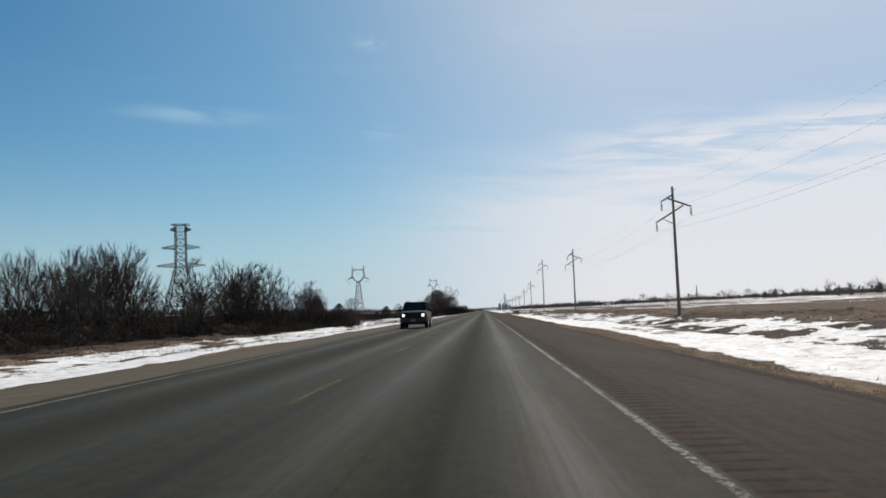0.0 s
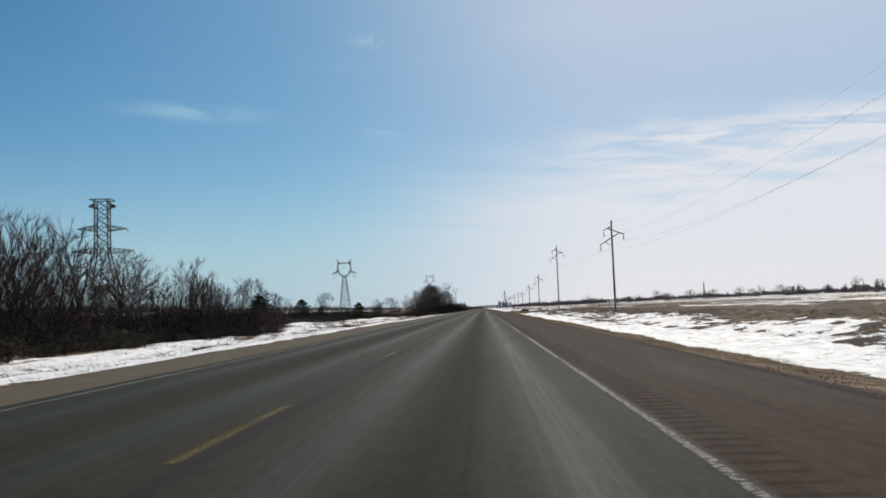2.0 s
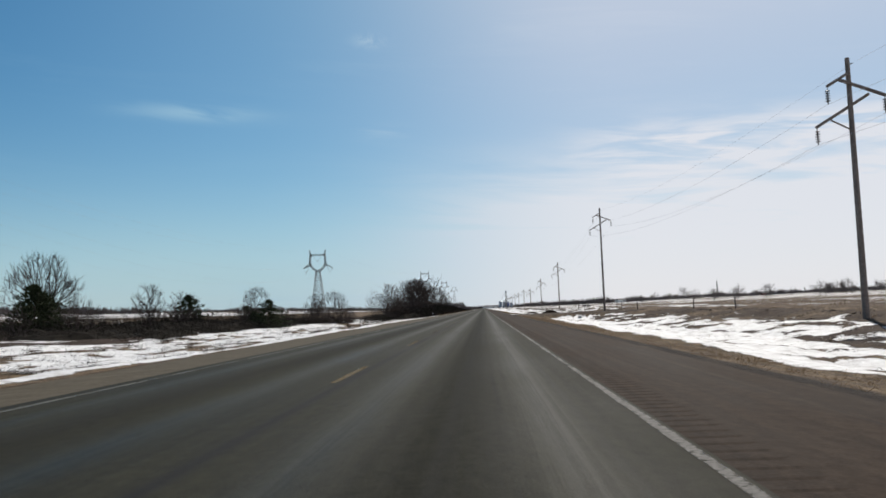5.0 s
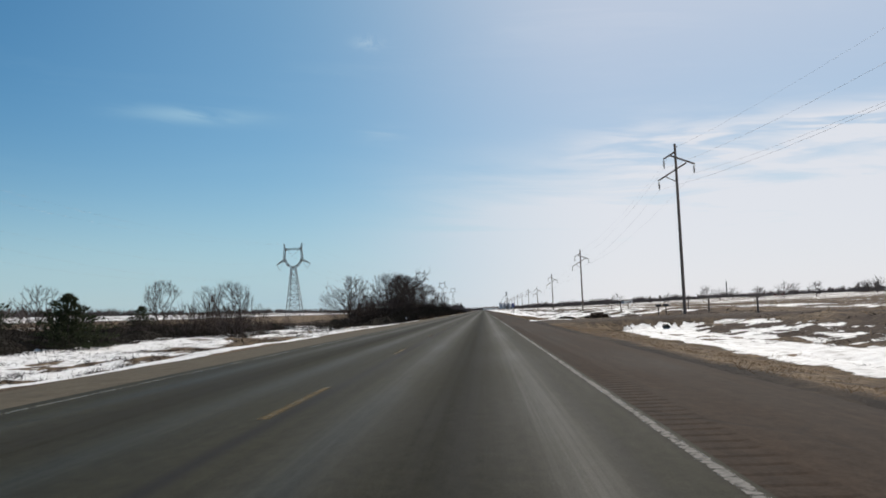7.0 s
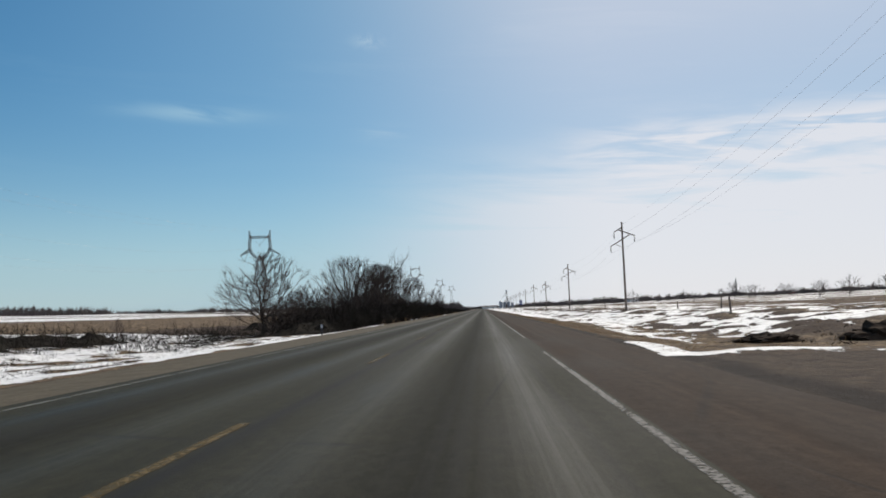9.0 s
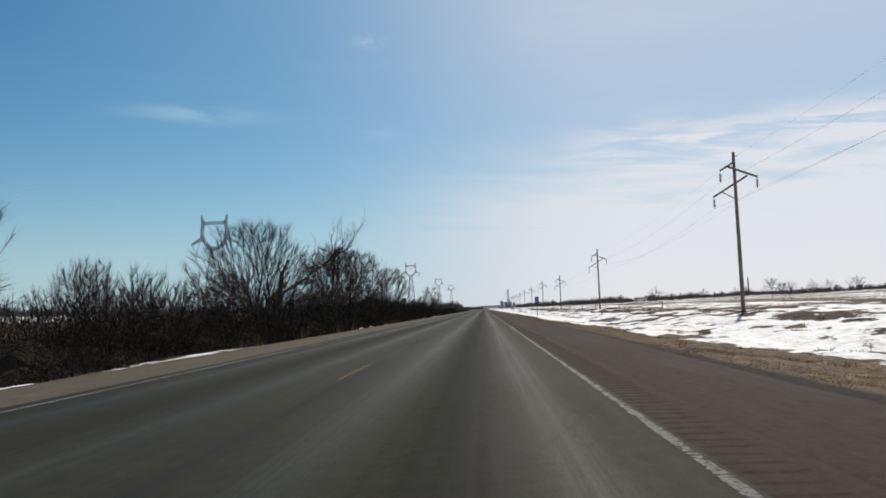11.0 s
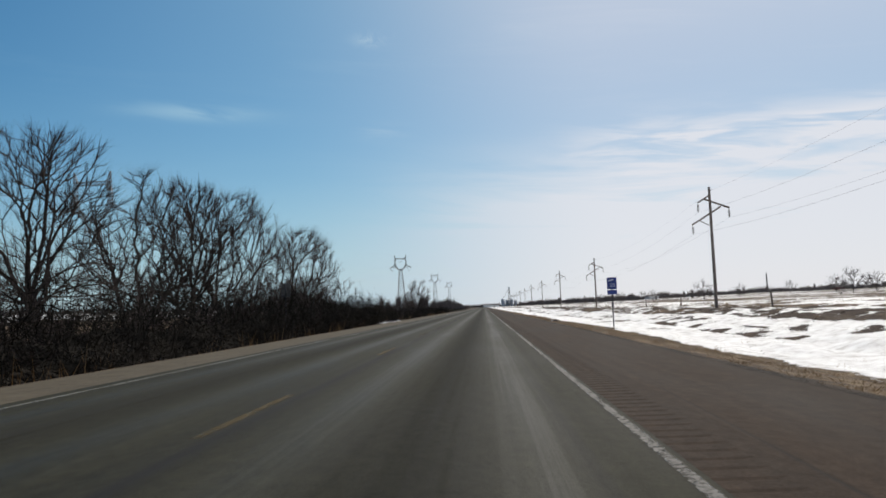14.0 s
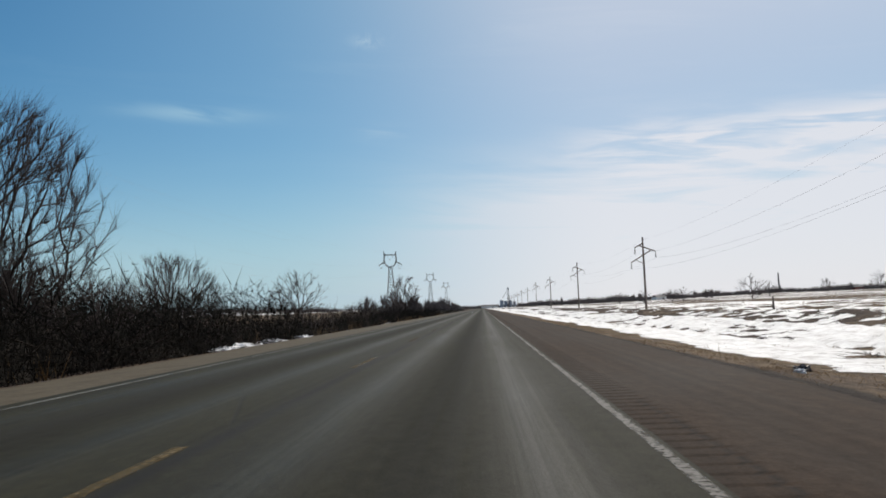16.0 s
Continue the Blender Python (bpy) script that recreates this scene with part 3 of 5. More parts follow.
painted_line("edge_line", EDGE_X, 0.115, [(253, 264)], "chipped white edge line painted on asphalt", WHITE_PAINT)
painted_line("edge_line", FAR_EDGE_X, 0.13, [], "faded white edge line by the gravel shoulder", FADED_PAINT)


def dash_mesh(seed):
    rng = np.random.default_rng(seed)
    ys = np.linspace(0, 3.5, 16)
    l, r = -0.065 + rng.normal(0, 0.006, 16), 0.065 + rng.normal(0, 0.006, 16)
    verts = [(a_, y, 0) for a_, y in zip(l, ys)] + [(b, y, 0) for b, y in zip(r, ys)]
    faces = [(j, 16 + j, 17 + j, j + 1) for j in range(15)]
    return mesh_data("centre_dash", verts, faces, YELLOW_PAINT)


DASHES = [dash_mesh(s) for s in range(5)]
for i in range(-20, 60):
    y = 229.0 + 12.185 * i
    ob = part("centre_dash", DASHES[i % 5], road)
    ob.location = (CENTRE_X, y, 0.004)
tagged(road, kind="structure")

# ---- vegetation ----
def unit(v):
    return v / (np.linalg.norm(v) + 1e-9)


def grow(rng, p, d, length, radius, level, plan, out_):
    """Grows one branch and its side branches; out_ collects (from, to, radius, radius) by level."""
    steps, kids, lean, wander, rise, shrink = plan[level]
    seg, n = length / steps, steps
    for i in range(n):
        d = unit(d + rng.normal(0, wander, 3) + np.array([0, 0, rise]))
        q = p + d * seg
        r0 = radius * (1 - 0.68 * i / n)
        r1 = radius * (1 - 0.68 * (i + 1) / n)
        out_[level].append((p, q, r0, r1))
        if level + 1 < len(plan) and (i > 0 or level > 0 or n == 1):
            count = int(kids) + (rng.random() < kids - int(kids))
            for k in range(count):
                side = unit(np.cross(d, rng.normal(0, 1, 3)))
                ang = radians(rng.uniform(*lean))
                w = unit(d * math.cos(ang) + side * math.sin(ang))
                grow(rng, p + (q - p) * rng.uniform(0.2, 1), w, length * shrink * rng.uniform(0.7, 1.25) * (1 - 0.35 * i / n),
                     max(r1 * rng.uniform(0.45, 0.7), 0.006), level + 1, plan, out_)
        p = q


def branched(rng, points, nodes, parents, direct):
    """Joins the points of a crown to the stems, each by the cheapest way; direct weighs the length of the whole way to the foot."""
    pos, par, path = [np.array(p) for p in nodes], list(parents), []
    for i, k in enumerate(parents):
        path.append(0.0 if k < 0 else path[k] + float(np.linalg.norm(pos[i] - pos[k])))
    flat_r = np.hypot(points[:, 0], points[:, 1])
    cost, link = np.full(len(points), 1e9), np.zeros(len(points), int)
    for i in range(len(nodes)):
        c = np.linalg.norm(points - pos[i], axis=1) + 2.2 * np.maximum(pos[i][2] - points[:, 2], 0) + 1.3 * np.maximum(math.hypot(pos[i][0], pos[i][1]) - flat_r, 0) + direct * path[i]
        better = c < cost
        cost[better], link[better] = c[better], i
    for turn_ in range(len(points)):
        k = int(cost.argmin())
        i = len(pos)
        pos.append(points[k])
        par.append(int(link[k]))
        path.append(path[link[k]] + float(np.linalg.norm(points[k] - pos[link[k]])))
        cost[k] = 1e18
        c = np.linalg.norm(points - points[k], axis=1) + 2.2 * np.maximum(points[k][2] - points[:, 2], 0) + 1.3 * np.maximum(flat_r[k] - flat_r, 0) + direct * path[i]
        better = (c < cost) & (cost < 1e17)
        cost[better], link[better] = c[better], i
    pos, par = np.array(pos), np.array(par)
    inner = np.zeros(len(pos), bool)
    inner[par[len(nodes):]] = True
    inner[:len(nodes)] = False
    for turn_ in range(3):
        total, many = np.zeros_like(pos), np.zeros(len(pos))
        np.add.at(total, par[1:], pos[1:])
        np.add.at(many, par[1:], 1)
        eased = 0.5 * pos + 0.25 * pos[par] + 0.25 * total / np.maximum(many, 1)[:, None]
        pos[inner] = eased[inner]
    return pos, par


def woody(seed, height, radius, low, count, stems, names, girth, direct=0.45, fine_=0.0082, twigs=2.0, twig=0.075, mats=None, spread=0.12, lean=0.0):
    """Two meshes of a leafless plant, its stout wood and its fine twigs: limbs that rise and part until they fill a domed, uneven crown."""
    rng = np.random.default_rng(seed)
    step, twig = 0.05 * height, twig * height
    # the crown: a dome that starts at the share low of the height, with lobes and gaps
    u = rng.random(count * 5)
    belly = np.sqrt(np.clip(1 - ((u - 0.36) / 0.64) ** 2, 0, 1)) if low > 0.05 else np.sqrt(np.clip(1 - u ** 2.2, 0, 1))
    belly = np.where(u < 0.36, np.maximum(belly, 0.55 + 1.2 * u) if low > 0.05 else 0.6 + 1.1 * u, belly)
    thinned = rng.random(len(u)) < np.clip(belly, 0.12, 1) ** 1.5
    u, belly = u[thinned], belly[thinned]
    ang = rng.uniform(0, 2 * math.pi, len(u))
    lobe = 0.84 + 0.2 * np.sin(2 * ang + seed) + 0.13 * np.sin(5 * ang + 9 * u + seed)
    rad = 1.25 * radius * belly * lobe * rng.random(len(u)) ** 0.42
    pts = np.stack([rad * np.cos(ang) + lean * u * height, rad * np.sin(ang), height * (low + (1 - low) * u)], axis=1)
    gaps = np.array([noise.noise(Vector(p) * (3.2 / height) + Vector((seed, 0, 0))) for p in pts])
    pts = pts[gaps > -0.14][:count]
    nodes, parents = [], []
    for i in range(stems):
        t = 2 * math.pi * (i + rng.uniform(-0.3, 0.3)) / stems + seed
        out_ = 0.0 if stems == 1 else spread * height * rng.uniform(0.4, 1.0)
        foot = np.array([math.cos(t), math.sin(t), 0]) * out_ * 0.18 + np.array([0, 0, -0.25])
        tip = np.array([math.cos(t) * out_ + lean * 0.1 * height, math.sin(t) * out_, height * max(low * 0.85, 0.06) * rng.uniform(0.8, 1.15)])
        n = max(int(np.linalg.norm(tip - foot) / step), 2)
        for k in range(n + 1):
            s_ = k / n
            parents.append(-1 if k == 0 else len(nodes) - 1)
            bend = np.array([rng.normal(0, 0.12), rng.normal(0, 0.12), 0]) * step
            nodes.append(foot + (tip - foot) * np.array([s_ ** 1.4, s_ ** 1.4, s_]) + bend)
    pos, par = branched(rng, pts, nodes, parents, direct)
    n = len(pos)
    load = np.zeros(n)
    has_child = np.zeros(n, bool)
    has_child[par[par >= 0]] = True
    load[~has_child] = 1.0
    for i in range(n - 1, -1, -1):
        if par[i] >= 0:
            load[par[i]] += load[i]
    thick = np.maximum(girth * (load / load.max()) ** 0.46, fine_)
    child = np.where(par >= 0)[0]
    r0, r1 = np.minimum(thick[par[child]], thick[child] * 1.5), thick[child]
    p, q = pos[par[child]], pos[child]
    stout = r1 > 0.03
    thin = np.where(thick[child] < max(0.028, 2.2 * fine_))[0]
    pick = rng.choice(thin, int(len(thin) * twigs))
    way_ = q[pick] - p[pick]
    way_ /= np.linalg.norm(way_, axis=1)[:, None] + 1e-9
    axis = q[pick] - np.array([0, 0, height * low * 0.8])
    axis /= np.linalg.norm(axis, axis=1)[:, None] + 1e-9
    way_ = way_ + 0.45 * axis + rng.normal(0, 0.42, way_.shape) + np.array([0, 0, 0.22])
    way_ /= np.linalg.norm(way_, axis=1)[:, None] + 1e-9
    from_ = p[pick] + (q[pick] - p[pick]) * rng.random((len(pick), 1))
    tips = spikes(from_, from_ + way_ * (twig * rng.uniform(0.35, 1.25, (len(pick), 1))), fine_ * 1.15, one=True)
    bark, twig_mat = mats or (BARK, TWIGS)
    wood = mesh_data(names[0], *rods(p[stout], q[stout], r0[stout], r1[stout], 6), bark)
    return wood, mesh_data(names[1], *join_meshes([rods(p[~stout], q[~stout], r0[~stout], r1[~stout], 3), tips]), twig_mat)


def rods_of(segs, sides):
    s = np.array([(*a_, *b, r, t) for a_, b, r, t in segs], float)
    return rods(s[:, 0:3], s[:, 3:6], s[:, 6], s[:, 7], sides)


def planted(name, meshes, label, category, group, x, y, turn, scale, sink=0.0):
    ob = thing(name, label, category, group, at=(x, y, float(ground_height(x, y)) - sink), turn=turn, scale=scale)
    for me in meshes:
        p_ = part(me.name.split(".")[0], me, ob)
        if "tangle" in me.name:
            tagged(p_, kind="stuff")
    return ob


PARTS, TANGLES = ("trunk", "crown"), ("branch_tangle", "twig_tangle")
# variants: broad dome, upright group of stems, round crown, slender vase, dense leaning crown
TREES = [woody(101, 10.0, 5.3, 0.13, 2500, 1, PARTS, 0.25, 0.7, 0.0075, 9.5, 0.09),
         woody(102, 10.0, 3.7, 0.27, 1000, 3, PARTS, 0.15, 0.36, 0.0075, 8.0, 0.09, spread=0.16),
         woody(103, 10.0, 4.8, 0.2, 1300, 1, PARTS, 0.22, 0.45, 0.008, 9.0, 0.1),
         woody(104, 10.0, 3.9, 0.24, 1000, 2, PARTS, 0.16, 0.36, 0.0075, 8.0, 0.09, spread=0.13),
         woody(105, 10.0, 4.5, 0.12, 1500, 2, PARTS, 0.18, 0.42, 0.008, 10.0, 0.1, spread=0.1, lean=0.07)]
SMALL_TREES = [woody(151 + i, 7.0, rad, 0.18, 330, 1, PARTS, 0.14, 0.45, 0.015, 7.0, 0.12) for i, rad in enumerate((3.4, 2.8, 3.8))]
# far trees, wood and twigs both in the haze-paled colour
FIELD_SHAPES = [woody(161 + i, 7.0, rad, 0.16, 130, 1, PARTS, 0.14, 0.45, 0.022, 7.0, 0.15, (HAZED_TWIGS, HAZED_TWIGS)) for i, rad in enumerate((3.4, 3.0, 4.0))]
SAPLINGS = [woody(171 + i, 7.0, rad, 0.1, 260, 4, PARTS, 0.055, 0.6, 0.0075, 9.0, 0.11, spread=0.08) for i, rad in enumerate((1.9, 2.4, 1.6))]
LOW_SHRUBS = [woody(261 + i, 4.0, rad, 0.0, 100, 6, TANGLES, 0.045, 0.7, 0.012, 8.0, 0.18) for i, rad in enumerate((2.2, 2.6, 1.9, 2.9))]
SHRUBS = [woody(201 + i, 4.0, rad, 0.0, 200, 8, TANGLES, 0.04, 0.7, 0.0085, 10.0, 0.16) for i, rad in enumerate((2.2, 2.6, 1.9, 2.9))]
TALL_SHRUBS = [woody(231 + i, 8.0, rad, 0.03, 420, 7, TANGLES, 0.075, 0.6, 0.0085, 11.0, 0.11) for i, rad in enumerate((3.0, 3.7, 2.7, 4.1))]

# single trees that stand out: x, y, height, variant, turn
TREE_LIST = [(-45.6, 159, 10.2, 2, 40), (-58, 171, 13.6, 1, 0), (-44.2, 216, 8.4, 2, 120), (-47.6, 309, 7.4, 3, 20), (-25.4, 265, 5.0, 1, 75), (-21.2, 259.5, 5.4, 3, 200),
             (-19.7, 318, 8.2, 2, 10), (-18.2, 363, 10.9, 0, 30), (-20.0, 408.6, 12.0, 3, 100), (-23.0, 427.5, 12.8, 1, 220), (-22.7, 436.5, 13.8, 3, 140),
             (-21.4, 441.6, 13.2, 4, 20), (-16.9, 451, 10.8, 4, 0), (-24.4, 490, 7.4, 0, 190)]
DISTANT_TREES = [(-40.5, 611, 11.5), (-24.4, 706, 14.0), (-30, 742, 10), (-60, 195, 9.0), (-52, 262, 6.5), (-58, 292, 6.0), (-33, 752, 9), (-52, 640, 8)]
for x, y, h, v, turn in TREE_LIST:
    planted("tree", TREES[v], "bare grey-brown deciduous tree standing behind roadside brush" if x > -30 else "bare deciduous tree in the rough ground off the highway",
            "tree", "bare trees beside the highway", x, y, turn, h / 10.0)
for i, (x, y, h) in enumerate(DISTANT_TREES):
    planted("tree", SMALL_TREES[i % 3], "bare deciduous tree rising over far roadside brush", "tree", "bare trees beside the highway", x, y, i * 75.0, h / 7.0)

# the broken tree: a split stub and one long limb reaching towards the road
rng = np.random.default_rng(77)
limb_plan = [(9, 2.6, (20, 50), 0.06, -0.004, 0.44), (5, 1.6, (25, 55), 0.14, 0.05, 0.5), (3, 1.7, (25, 60), 0.18, 0.04, 0.5), (2, 0, (25, 60), 0.2, 0.03, 0.5)]
limbs = [[] for _ in limb_plan]
grow(rng, np.array([-0.7, 0, 4.1]), unit(np.array([0.86, -0.1, 0.34])), 9.6, 0.15, 0, limb_plan, limbs)
grow(rng, np.array([-0.8, 0, 3.2]), unit(np.array([0.85, 0.1, 0.12])), 5.4, 0.13, 0, limb_plan, limbs)
stub_line = [(-1.6, 0, -0.3, 0.62), (-1.45, 0, 1.2, 0.55), (-1.25, 0, 2.6, 0.5), (-0.95, 0, 3.9, 0.4), (-0.7, 0, 5.0, 0.28), (-0.62, 0, 6.3, 0.2)]
stub = [(np.array(a_[:3]), np.array(b[:3]), a_[3], b[3]) for a_, b in zip(stub_line, stub_line[1:])]
stub += [(np.array([-0.62, 0, 6.2]), np.array([-0.25, 0, 6.9]), 0.17, 0.14), (np.array([-0.25, 0, 6.9]), np.array([0.25, 0, 7.8]), 0.14, 0.05),
         (np.array([-0.62, 0, 6.2]), np.array([-0.85, 0, 6.8]), 0.14, 0.11), (np.array([-0.85, 0, 6.8]), np.array([-1.05, 0, 7.5]), 0.11, 0.04),
         (np.array([-1.0, 0, 3.4]), np.array([-0.6, 0, 4.2]), 0.34, 0.2), (np.array([-1.2, 0, 4.0]), np.array([-3.4, 0.3, 3.5]), 0.14, 0.07)]
broken = thing("broken_tree", "bare tree with a snapped top and one long low limb", "tree", "bare trees beside the highway", at=(-18.6, 376, float(ground_height(-18.6, 376))))
part("trunk", mesh_data("trunk", *rods_of(stub + limbs[0], 6), BARK), broken)
part("crown", mesh_data("crown", *join_meshes([rods_of(lv, 3) for lv in limbs[1:]]), TWIGS), broken)


def scatter_shrubs(count, xr, yr, hr, label, seed, small=False):
    """Shrubs spread over a stretch of the roadside."""
    r = random.Random(seed)
    for i in range(count):
        x, y, h = r.uniform(*xr), yr[0] + (yr[1] - yr[0]) * (i + r.random()) / count, r.uniform(*hr)
        if small and r.random() < 0.4:
            planted("small_tree", SAPLINGS[r.randrange(3)], "slender bare sapling in the roadside thicket", "tree", "saplings in the thicket", x, y, r.uniform(0, 360), h / 7.0 * 1.15)
        else:
            tall = h > 4.6
            planted("shrub", (LOW_SHRUBS if y > 470 else TALL_SHRUBS if tall else SHRUBS)[r.randrange(4)], label, "shrub", "shrubs of the roadside thicket", x, y, r.uniform(0, 360), h / (8.0 if tall and y <= 470 else 4.0))


THICK = "dense leafless dark shrub in a roadside thicket"
scatter_shrubs(10, (-37, -28), (44, 88), (3.0, 4.4), THICK, 1)
scatter_shrubs(16, (-68, -48), (99, 129), (9.5, 12.8), THICK, 2)
scatter_shrubs(9, (-32, -25.5), (96, 110), (7.0, 8.8), THICK, 17)
scatter_shrubs(10, (-30, -22.5), (84, 133), (2.6, 3.8), THICK, 3)
scatter_shrubs(6, (-26, -22.5), (124, 134), (4.8, 6.4), THICK, 18, True)
scatter_shrubs(12, (-37, -27), (128, 170), (4.0, 6.6), THICK, 4, True)
scatter_shrubs(16, (-70, -48), (110, 215), (5.5, 9.0), THICK, 5, True)
scatter_shrubs(18, (-46, -34), (165, 262), (2.4, 3.8), THICK, 6)
scatter_shrubs(8, (-30, -22), (252, 300), (1.4, 2.4), THICK, 7)
scatter_shrubs(14, (-20, -13), (314, 352), (3.0, 5.0), THICK, 8)
scatter_shrubs(9, (-22, -15.5), (327, 352), (4.0, 6.0), THICK, 19)
scatter_shrubs(11, (-23, -15), (376, 422), (4.0, 5.3), THICK, 20)
scatter_shrubs(26, (-14, -10), (344, 470), (2.4, 3.3), THICK, 9)
scatter_shrubs(16, (-22, -14), (350, 470), (3.2, 5.4), THICK, 10, True)
scatter_shrubs(10, (-21, -13.5), (432, 466), (4.7, 5.8), THICK, 16)
scatter_shrubs(30, (-16, -10), (470, 640), (2.0, 3.2), THICK, 12)
scatter_shrubs(14, (-60, -24), (640, 900), (3, 6), THICK, 13)
scatter_shrubs(6, (-20, -18), (129, 137), (2.0, 3.2), THICK, 14)
scatter_shrubs(5, (-27, -19.5), (256, 272), (2.6, 3.6), THICK, 15)


def tangle(name, count, xr, yr, top, label, seed):
    """The close tangle of brush at the foot of a thicket: a great many crossing stems, thickest in front, over dark
    solid heaps added to make it opaque.
    """
    r = np.random.default_rng(seed)
    depth = r.random(count) ** 1.7
    x, y = xr[1] - depth * (xr[1] - xr[0]), r.uniform(*yr, count)
    x = x + 0.9 * (clouded(y / 3.0, y * 0, seed + 3, 2) - 0.6)
    z = ground_height(x, y)
    env = top * (0.3 + 0.95 * clouded(x / 2.2, y / 2.6, seed + 5, 3)) * (0.45 + 0.55 * np.minimum(depth * 6, 1))
    h = r.random(count) ** 1.3 * env
    p = np.stack([x, y, z + h - 0.12], axis=1)
    d = r.normal(0, 0.62, (count, 3)) + np.array([0, 0, 0.35])
    q = p + d * r.uniform(0.3, 0.95, (count, 1))
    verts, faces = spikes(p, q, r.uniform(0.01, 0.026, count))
    # dark solid core, added so that no light shows through the stems
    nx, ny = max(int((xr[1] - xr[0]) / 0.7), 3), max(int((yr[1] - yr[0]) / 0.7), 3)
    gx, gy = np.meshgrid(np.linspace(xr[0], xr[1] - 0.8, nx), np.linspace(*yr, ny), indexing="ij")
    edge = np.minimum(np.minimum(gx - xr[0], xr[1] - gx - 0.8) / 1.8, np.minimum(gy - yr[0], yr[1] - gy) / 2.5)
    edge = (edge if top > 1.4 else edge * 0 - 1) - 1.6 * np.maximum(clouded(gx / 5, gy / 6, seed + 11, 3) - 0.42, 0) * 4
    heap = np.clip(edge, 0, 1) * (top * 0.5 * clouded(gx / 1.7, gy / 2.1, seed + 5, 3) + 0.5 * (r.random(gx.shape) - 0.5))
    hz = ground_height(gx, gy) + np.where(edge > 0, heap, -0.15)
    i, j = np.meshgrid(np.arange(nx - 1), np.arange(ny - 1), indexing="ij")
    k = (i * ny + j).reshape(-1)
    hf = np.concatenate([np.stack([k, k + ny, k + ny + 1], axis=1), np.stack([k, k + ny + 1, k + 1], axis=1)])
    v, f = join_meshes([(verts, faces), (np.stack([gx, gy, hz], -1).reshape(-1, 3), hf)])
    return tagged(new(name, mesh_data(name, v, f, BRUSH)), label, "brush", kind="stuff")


UNDER = "dark tangled brush and dead weeds at the foot of the thicket"
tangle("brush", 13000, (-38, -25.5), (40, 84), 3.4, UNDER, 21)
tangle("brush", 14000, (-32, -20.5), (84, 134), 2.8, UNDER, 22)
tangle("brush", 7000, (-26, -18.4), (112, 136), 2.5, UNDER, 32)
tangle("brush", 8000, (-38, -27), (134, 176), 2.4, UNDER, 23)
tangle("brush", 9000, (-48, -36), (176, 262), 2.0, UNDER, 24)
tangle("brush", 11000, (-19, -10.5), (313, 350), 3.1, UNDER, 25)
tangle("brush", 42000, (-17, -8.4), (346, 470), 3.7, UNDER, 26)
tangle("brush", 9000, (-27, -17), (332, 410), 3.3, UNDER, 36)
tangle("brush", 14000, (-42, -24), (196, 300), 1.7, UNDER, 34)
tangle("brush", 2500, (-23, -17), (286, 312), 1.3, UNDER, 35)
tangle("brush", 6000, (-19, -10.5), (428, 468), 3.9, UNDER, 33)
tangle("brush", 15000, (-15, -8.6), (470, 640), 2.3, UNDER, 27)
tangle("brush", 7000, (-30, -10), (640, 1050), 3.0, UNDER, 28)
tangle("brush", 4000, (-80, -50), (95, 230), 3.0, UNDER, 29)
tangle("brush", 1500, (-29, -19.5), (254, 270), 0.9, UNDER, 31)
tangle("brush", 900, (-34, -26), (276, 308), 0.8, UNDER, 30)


def cedar(seed, height):
    """A dense conical evergreen: a trunk and many small leafy sprays."""
    r = np.random.default_rng(seed)
    n = 2600
    t = r.random(n) ** 1.7
    ang = r.uniform(0, 2 * math.pi, n)
    lobes = 0.8 + 0.3 * np.sin(3 * ang + seed + 7 * t) + 0.3 * np.sin(t * 34 + 2 * np.sin(ang + seed))
    rad = height * 0.82 * (1 - t) ** 0.7 * lobes * np.sqrt(r.uniform(0.12, 1.0, n))
    z = height * (0.04 + 0.93 * t)
    p = np.stack([rad * np.cos(ang), rad * np.sin(ang), z], axis=1)
    d = np.stack([np.cos(ang), np.sin(ang), r.uniform(0.1, 1.2, n)], axis=1) + r.normal(0, 0.35, (n, 3))
    q = p + d * r.uniform(0.12, 0.34, (n, 1)) * height * 0.16
    spray = mesh_data("foliage", *spikes(p, q, height * 0.02 * r.uniform(0.6, 1.3, n)), CEDAR)
    trunk = mesh_data("trunk", *rods([(0, 0, -0.1), (0, 0, height * 0.5)], [(0, 0, height * 0.5), (0, 0, height * 0.98)], [0.11, 0.07], [0.07, 0.015], 6), BARK)
    return trunk, spray


CEDARS = [cedar(3, 5.0), cedar(4, 5.0)]
for x, y, h, v, turn in [(-40.6, 208, 4.9, 0, 0), (-43.2, 256, 4.8, 1, 40), (-26.3, 239.3, 3.9, 0, 100), (-42, 212, 4.2, 1, 10), (-30, 246, 2.2, 0, 10), (-47, 300, 3.2, 1, 70)]:
    planted("cedar", CEDARS[v], "dark green cone-shaped cedar on the rough ground", "tree", "cedars off the highway", x, y, turn, h / 5.0)


